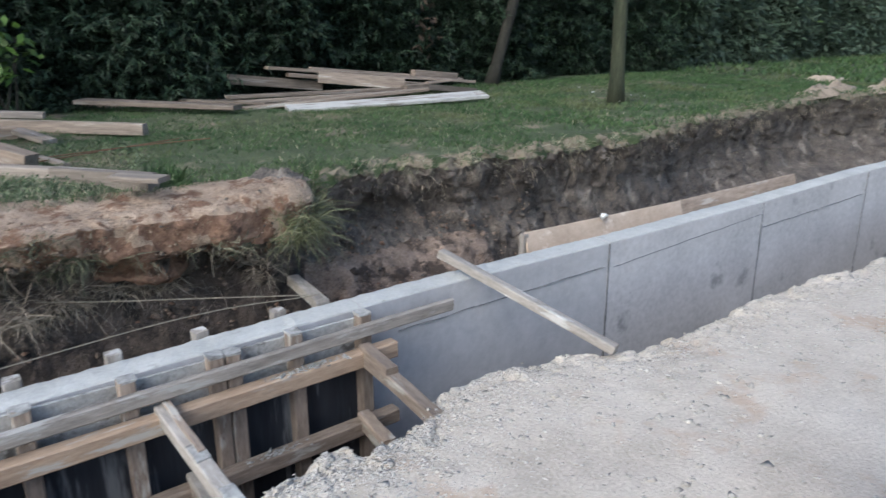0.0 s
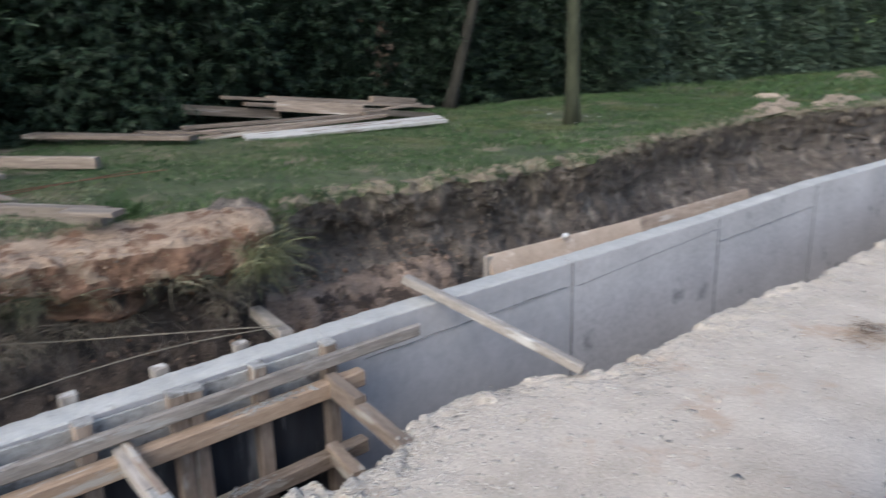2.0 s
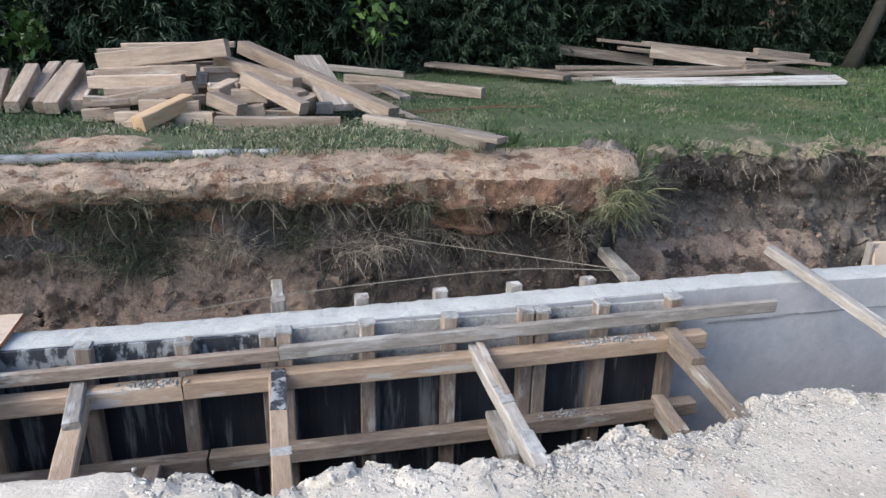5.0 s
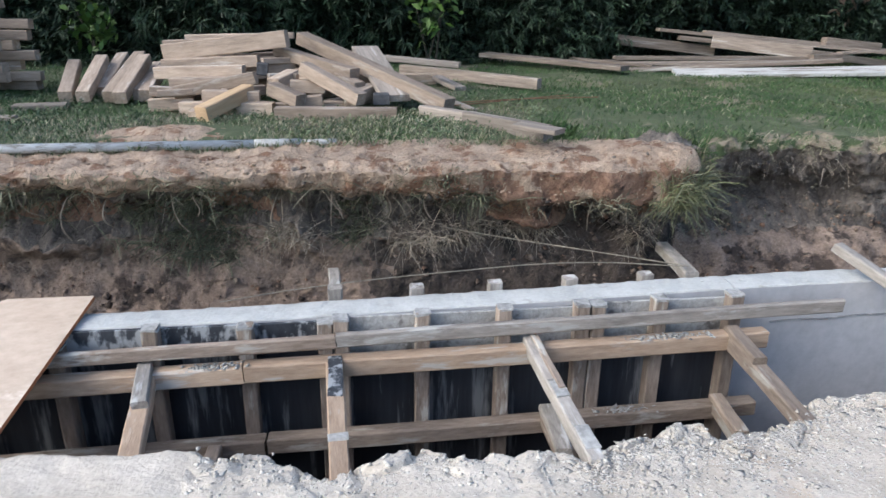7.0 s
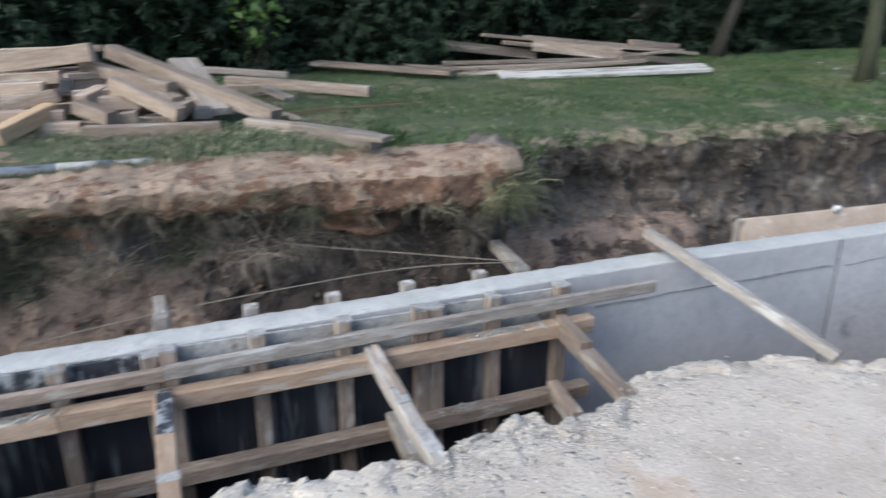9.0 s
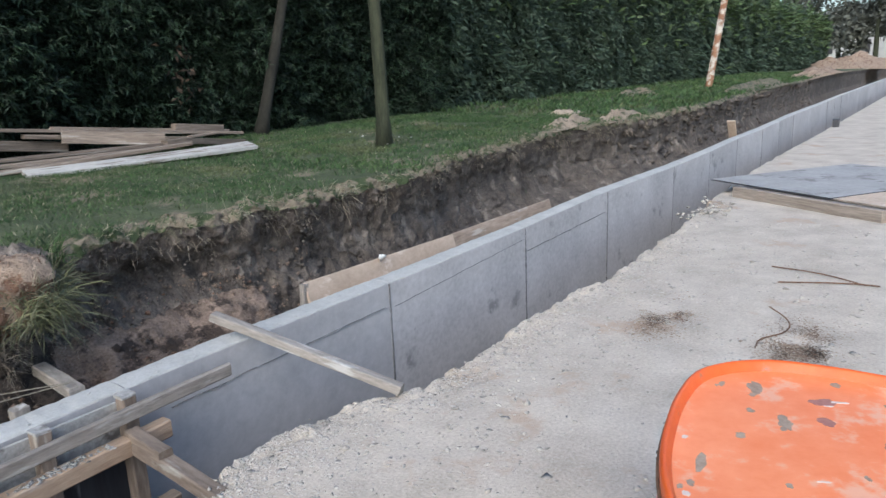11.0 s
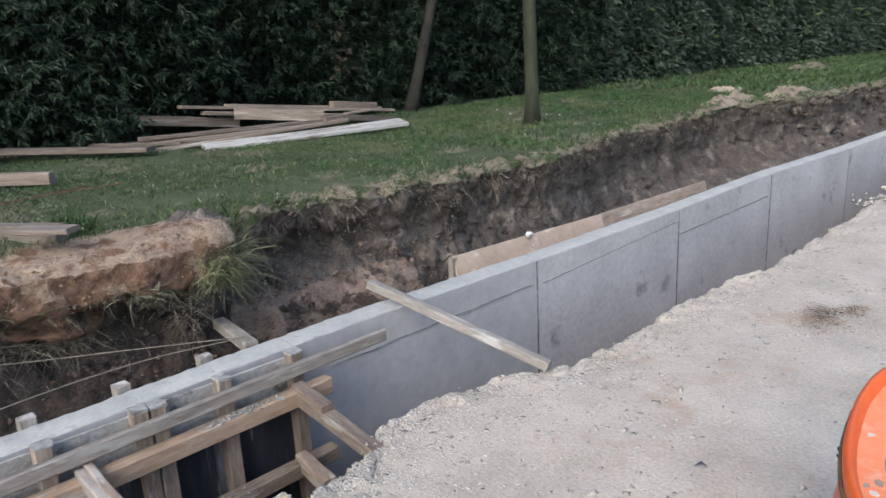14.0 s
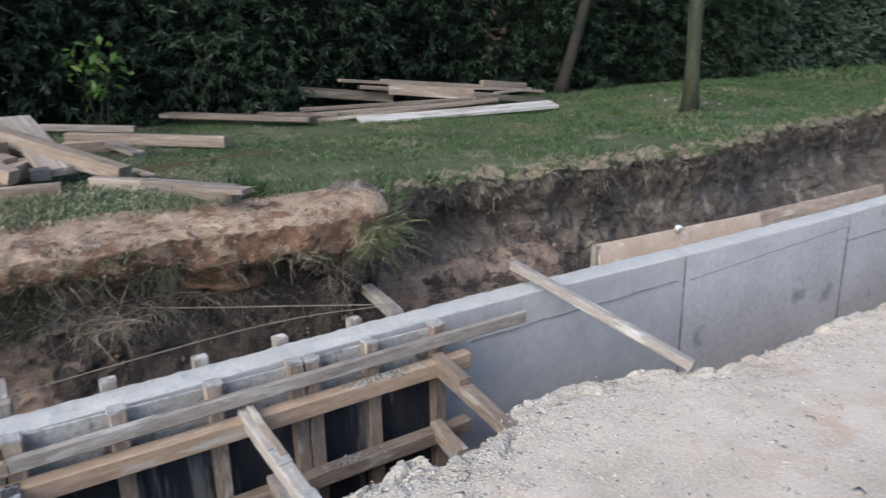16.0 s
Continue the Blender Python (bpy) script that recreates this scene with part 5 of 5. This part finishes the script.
        bmesh.ops.create_cone(bm, cap_ends=True, segments=16, radius1=0.012, radius2=0.012, depth=0.004, matrix=pose(1.985, -2.545, top - 0.034 - 0.009 * k))
        part("spring_coil", bm, WHITE if k % 2 else NEAR_BLACK, ob)


machine()

# ---- grass ----
def grass(n, x0, x1, y1, size, width, name, mat=GRASS, label="short mown green grass with bare patches"):
    x = np.random.uniform(x0, x1, n)
    y0 = np.where(x < 2.1, 1.0, np.interp(x, *zip(*BANK)) + 0.03)
    y = y0 + (y1 - y0) * np.random.random(n) ** 1.1
    keep = np.array([noise.noise((a * 1.1, b * 1.1, 2.0)) + 0.6 * noise.noise((a * 4, b * 4, 7.0)) for a, b in zip(x, y)]) > np.random.uniform(-0.7, 0.25, n) - 0.06
    keep &= np.array([noise.noise((a * 0.55, b * 0.85, 13.0)) for a, b in zip(x, y)]) < np.random.uniform(0.2, 0.7, n)
    keep &= ((x + 0.95) / 0.55) ** 2 + ((y - 1.45) / 0.36) ** 2 > np.random.uniform(0.5, 1.3, n)
    x, y = x[keep], y[keep]
    z = np.array([ground_z(a, b) for a, b in zip(x, y)])
    base = np.stack([x, y, z - 0.004], 1)
    lean = np.random.normal(0, 0.55, (len(x), 3))
    lean[:, 2] = 1.0
    tip = base + lean * (np.random.uniform(0.5, 1.4, len(x)) * size)[:, None]
    me = blades(name, base, tip, np.random.uniform(0.7, 1.4, len(x)) * width, [mat])
    stuff(name, me, label, "grass")


grass(95000, -3.5, 5.0, 5.6, 0.034, 0.0052, "lawn_grass")
grass(9000, -3.5, 9.0, 5.6, 0.034, 0.005, "dry_lawn_grass", STRAW, "dry straw-coloured blades among the lawn")
grass(42000, 5.0, 13.0, 6.2, 0.05, 0.010, "lawn_grass_beyond")
grass(26000, 13.0, 45.0, 6.3, 0.10, 0.03, "far_lawn_grass")

grass(14000, -3.5, 1.3, 2.1, 0.034, 0.005, "worn_grass", STRAW, "pale worn grass between the berm and the timber")


def tuft(points, n, length, spread, mat, name, label, hang=0.0, width=0.006, droop=0.35):
    base, tip = [], []
    for x, y, z in points:
        b = np.array((x, y, z)) + np.random.normal(size=(n, 3)) * (0.035, 0.02, 0.015)
        d = np.random.normal(size=(n, 3)) * spread + np.array((0, -0.35, 0.7 - hang))
        base.append(b)
        tip.append(b + d * np.random.uniform(0.4, 1.2, (n, 1)) * length)
    me = fibres(name, np.concatenate(base), np.concatenate(tip), width, [mat], droop)
    stuff(name, me, label, "grass")


def bank_at(x, z, out=0.01):
    """A place on the face of the trench bank."""
    hit, place, normal, face = ground.ray_cast((x, 0.26, z), (0, 1, 0))
    return (x, (place.y if hit else 0.9) - out, z)


rng = random.Random(4)
lip = []
for i in range(95):
    x = rng.uniform(-2.6, 1.95)
    if noise.noise((x * 2.2, 0, 3)) > -0.25 and not (0.92 < x < 1.36 and i % 3):
        lip.append(bank_at(x, lip_z(x) + rng.uniform(0.005, 0.06), -0.01))
tuft(lip[::2], 13, 0.070, 0.85, STRAW, "berm_lip_grass", "dry grass hanging under the berm", 0.95, 0.0030, 0.12)
tuft(lip[1::2], 22, 0.075, 0.85, WEEDY, "berm_lip_weeds", "dull green grass hanging under the berm", 0.95, 0.0040, 0.12)
tuft([(x, y + 0.08, z - 0.05) for x, y, z in lip if rng.random() < 0.35], 7, 0.12, 0.5, ROOT, "hanging_roots", "dry roots and stalks hanging in the undercut bank", 1.4, 0.0026, 0.1)
tuft([bank_at(rng.uniform(1.80, 2.16), rng.uniform(0.24, 0.37), 0.02) for _ in range(40)], 17, 0.135, 0.70, TUSSOCK, "bank_tussock", "tall yellow-green grass tussock at the end of the berm", 0.85, 0.0046, 0.25)
tuft([bank_at(rng.uniform(1.85, 2.2), rng.uniform(0.20, 0.42), 0.01) for _ in range(26)], 20, 0.15, 0.75, WEEDY, "tussock_foot", "dull green blades low in the tussock", 1.1, 0.0048, 0.15)
tuft([bank_at(rng.uniform(2.10, 2.22), rng.uniform(0.36, 0.48), 0.0) for _ in range(10)], 18, 0.12, 0.35, GRASS, "green_tussock", "fresh green grass beside the berm's end", 0.2, 0.006, 0.3)
face = [bank_at(rng.uniform(-2.6, 2.2), rng.uniform(-0.2, 0.2), 0.0) for _ in range(90)]
tuft(face, 7, 0.09, 0.7, ROOT, "bank_stalks", "dry stalks and roots lying on the bank face", 1.0, 0.0024)
mats = [bank_at(rng.gauss(0.48, 0.20), rng.uniform(0.0, 0.09), 0.015) for _ in range(34)] + [bank_at(rng.gauss(1.12, 0.16), rng.uniform(0.0, 0.06), 0.015) for _ in range(14)] + [bank_at(rng.gauss(1.79, 0.05), rng.uniform(-0.05, 0.05), 0.02) for _ in range(10)] + [bank_at(rng.gauss(-0.25, 0.10), rng.uniform(0.02, 0.10), 0.015) for _ in range(12)]
tuft(mats, 28, 0.10, 0.95, ROOT, "root_mat", "matted tan roots hanging over a ledge of the bank", 1.0, 0.0026, 0.08)
dull = [bank_at(rng.gauss(-0.82, 0.15), rng.uniform(-0.12, 0.28), 0.02) for _ in range(64)] + [bank_at(rng.gauss(0.11, 0.05), rng.uniform(-0.03, 0.24), 0.015) for _ in range(18)] + [bank_at(rng.gauss(0.74, 0.05), rng.uniform(0.10, 0.32), 0.015) for _ in range(10)] + [bank_at(rng.gauss(-1.75, 0.25), rng.uniform(0.12, 0.36), 0.015) for _ in range(26)]
tuft(dull, 34, 0.075, 0.9, WEEDY, "bank_weeds", "grey-green weeds hanging down the bank", 0.9, 0.0048, 0.1)
tuft(dull[::3], 8, 0.10, 0.8, STRAW, "dry_bank_weeds", "dry stalks among the weeds on the bank", 0.9, 0.0030, 0.1)
tuft([bank_at(rng.uniform(-2.6, 1.9), rng.uniform(0.37, 0.46), 0.0) for _ in range(46)], 9, 0.05, 0.5, STRAW, "berm_face_grass", "short dry grass growing on the berm's face", 0.6, 0.0026)
tuft([bank_at(rng.gauss(0.55, 0.16), rng.uniform(0.33, 0.44), 0.0) for _ in range(16)] + [bank_at(rng.gauss(-0.75, 0.25), rng.uniform(0.36, 0.44), 0.0) for _ in range(16)], 22, 0.045, 0.6, WEEDY, "berm_green", "low grey-green growth on the berm's face", 0.4, 0.0038)
for i in range(14):
    x, z = rng.uniform(-1.9, 1.5), rng.uniform(0.24, 0.33)
    dx, dz = rng.uniform(-0.16, 0.16), rng.uniform(0.12, 0.26)
    cable("root", [(x, 0.86, z + 0.03), (x + dx * 0.3, 0.74, z), (x + dx * 0.7 + rng.uniform(-0.03, 0.03), 0.76, z - dz * 0.5), (x + dx, 0.84, z - dz)], rng.uniform(0.0025, 0.0045), ROOT, "dry tan root hanging out of the bank", "root", "roots in the bank")
edge = []
for i in range(260):
    x = rng.uniform(2.1, 16)
    edge.append((x, interp(x, BANK) + rng.uniform(-0.02, 0.12), 0.45 + 0.012 * max(0, x - 8) + rng.uniform(-0.06, 0.04)))
tuft(edge, 22, 0.09, 0.5, STRAW, "bank_edge_grass", "dry grass on the crumbling bank edge", 0.75, 0.0028)
tuft([(x, y, z - 0.1) for x, y, z in edge if rng.random() < 0.5], 8, 0.14, 0.3, ROOT, "bank_edge_roots", "fine roots hanging from the bank edge", 1.4, 0.0028, 0.1)
tuft([(1.36 + 0.1 * rng.random(), 1.0 + 0.5 * rng.random(), 0.5) for _ in range(14)], 20, 0.10, 0.4, GRASS, "long_grass", "longer grass beside the end of a beam", 0.0, 0.007)

# ---- low weeds round the timber ----
n = 11000
x = np.random.uniform(-3.2, 1.5, n)
y = 1.08 + np.random.random(n) * 1.9
keep = np.array([noise.noise((a * 2.2, b * 2.2, 11.0)) for a, b in zip(x, y)]) > np.random.uniform(-0.3, 0.4, n)
keep &= ((x + 0.95) / 0.6) ** 2 + ((y - 1.45) / 0.38) ** 2 > 1
x, y = x[keep], y[keep]
z = np.array([ground_z(a, b) for a, b in zip(x, y)]) + np.random.uniform(0.0, 0.045, len(x))
pos = np.stack([x, y, z], 1)
stuff("weeds", leaves("weeds", pos, np.random.uniform(0.014, 0.034, len(x)), np.random.uniform(0.008, 0.017, len(x)), material("weed_leaf", (0.065, 0.092, 0.050), (0.165, 0.195, 0.115), 3, 0.6, 0, 12, shade=0.4, island=True), -0.2, (0, 0, 0.2)), "low leafy weeds between the berm and the timber", "weeds")

# ---- loose stones and clods ----
n = 9000
x = np.concatenate([np.random.uniform(-0.4, 9, n // 3), 0.9 + 6.0 * np.random.random(n - n // 3) ** 1.6])
back_off = np.where(np.arange(n) < n // 3, np.random.exponential(0.7, n), np.random.exponential(0.16, n))
y = np.array([rim_y(a) for a in x]) - 0.015 - back_off
z = np.array([ground_z(a, b) for a, b in zip(x, y)])
size = np.random.lognormal(-5.2, 0.5, n).clip(0.003, 0.020)
stuff("stone_chips", lumps("stone_chips", np.stack([x, y, z], 1), size, [CHIP], 0.42), "grey stone chips and crumbs on the gravel fill", "gravel")
n = 420
x = np.random.uniform(0.6, 7.5, n)
y = np.array([rim_y(a) for a in x]) - 0.05 - np.random.exponential(0.6, n)
z = np.array([ground_z(a, b) for a, b in zip(x, y)])
stuff("stone_flakes", lumps("stone_flakes", np.stack([x, y, z], 1), np.random.lognormal(-4.5, 0.4, n).clip(0.005, 0.028), [CHIP], 0.22), "flat grey stone flakes trodden into the gravel", "gravel")
n = 6500
x = np.concatenate([np.random.normal(1.75, 0.55, n * 2 // 3).clip(0.75, 3.2), np.random.uniform(0.8, 6.5, n - n * 2 // 3)])
y = np.array([rim_y(a) for a in x]) - 0.01 - np.random.exponential(0.17, n)
z = np.array([ground_z(a, b) for a, b in zip(x, y)])
stuff("pale_flakes", lumps("pale_flakes", np.stack([x, y, z], 1), np.random.lognormal(-5.25, 0.45, n).clip(0.003, 0.014), [FLAKE], 0.30), "pale grey-green stone flakes spilt along the trench edge", "gravel")
n = 3400
x, y = np.random.uniform(0.8, 8.0, n), np.random.uniform(-3.6, -1.0, n)
keep = np.array([noise.noise((a * 1.3, b * 1.3, 4.0)) for a, b in zip(x, y)]) > -0.1
x, y = x[keep], y[keep]
z = np.array([ground_z(a, b) for a, b in zip(x, y)]) + 0.001
stuff("trodden_flakes", lumps("trodden_flakes", np.stack([x, y, z], 1), np.random.lognormal(-4.65, 0.5, len(x)).clip(0.004, 0.026), [CHIP], 0.40), "flat stone flakes scattered on the gravel", "gravel")
n = 2600
x = np.random.uniform(-0.46, 1.5, n)
y = np.array([rim_y(a) for a in x]) - np.random.exponential(0.09, n)
z = np.array([ground_z(a, b) for a, b in zip(x, y)])
keep = z > FILL - 0.06
stuff("crust_crumbs", lumps("crust_crumbs", np.stack([x, y, z], 1)[keep], np.random.lognormal(-5.3, 0.5, int(keep.sum())).clip(0.003, 0.014), [FLAKE], 0.5), "pale crumbs of broken crust at the trench edge", "gravel")
n = 45
x = np.random.uniform(-0.5, 6.5, n)
y = np.array([rim_y(a) for a in x]) - np.random.exponential(0.03, n)
stuff("rim_clods", lumps("rim_clods", np.stack([x, y, np.full(n, FILL - 0.008)], 1), np.random.uniform(0.006, 0.016, n), [CHIP], 0.5), "pale broken lumps along the edge of the gravel", "rubble")


def clods(n, x0, x1, low, high, mat, name, label, s0, s1):
    pts = []
    while len(pts) < n:
        a = random.uniform(x0, x1)
        keys, k = section(a)
        i = random.randint(low, high)
        f = random.random()
        pts.append((a, keys[i][0] + (keys[i + 1][0] - keys[i][0]) * f, keys[i][1] + (keys[i + 1][1] - keys[i][1]) * f))
    stuff(name, lumps(name, pts, np.random.lognormal(0, 0.5, n).clip(0.4, 2.6) * random.uniform(s0, s1), [mat], 0.85), label, "soil")


clods(3000, -2.6, 2.0, 16, 19, BERM, "berm_clods", "sandy brown clods on the berm", 0.0055, 0.006)
clods(160, -2.6, 2.0, 16, 18, DARK, "dark_berm_clods", "dark clods on the berm", 0.008, 0.010)
clods(1500, -2.6, 4.2, 11, 14, BROWN, "bank_clods", "brown crumbled soil on the trench bank", 0.008, 0.010)
clods(160, -2.6, 4.2, 11, 13, BROWN, "bank_lumps", "large brown lumps of soil on the trench bank", 0.017, 0.020)
clods(260, -2.6, 3.6, 11, 14, CLAY, "clay_clods", "reddish clay clods on the trench bank", 0.008, 0.010)
clods(4200, 2.0, 12, 13, 17, DARK, "dark_clods", "dark earth clods on the cut bank", 0.0075, 0.009)
# these clods carry the shadow pockets of the undercut in their dark colour
clods(500, -2.6, 2.0, 14, 15, DARK, "undercut_clods", "earth clods under the berm, coloured dark as the undercut's shade", 0.013, 0.017)
clods(500, 12, 34, 13, 17, DARK, "far_bank_clods", "dark earth clods on the far cut bank", 0.04, 0.05)

# ---- crumbs left on the wall ----
n = 56
x = np.concatenate([np.random.normal(2.1, 0.22, 30), np.random.uniform(-0.5, 5.5, 26)])
y = np.random.uniform(0.0, 0.15, n) + np.array([wall_off(v) for v in x])
z = np.array([wall_top(v) for v in x]) + 0.003
stuff("mortar_crumbs", lumps("mortar_crumbs", np.stack([x, y, z], 1), np.random.lognormal(-5.2, 0.5, n).clip(0.003, 0.010), [CAP], 0.4), "grey mortar crumbs lying on top of the wall", "rubble")
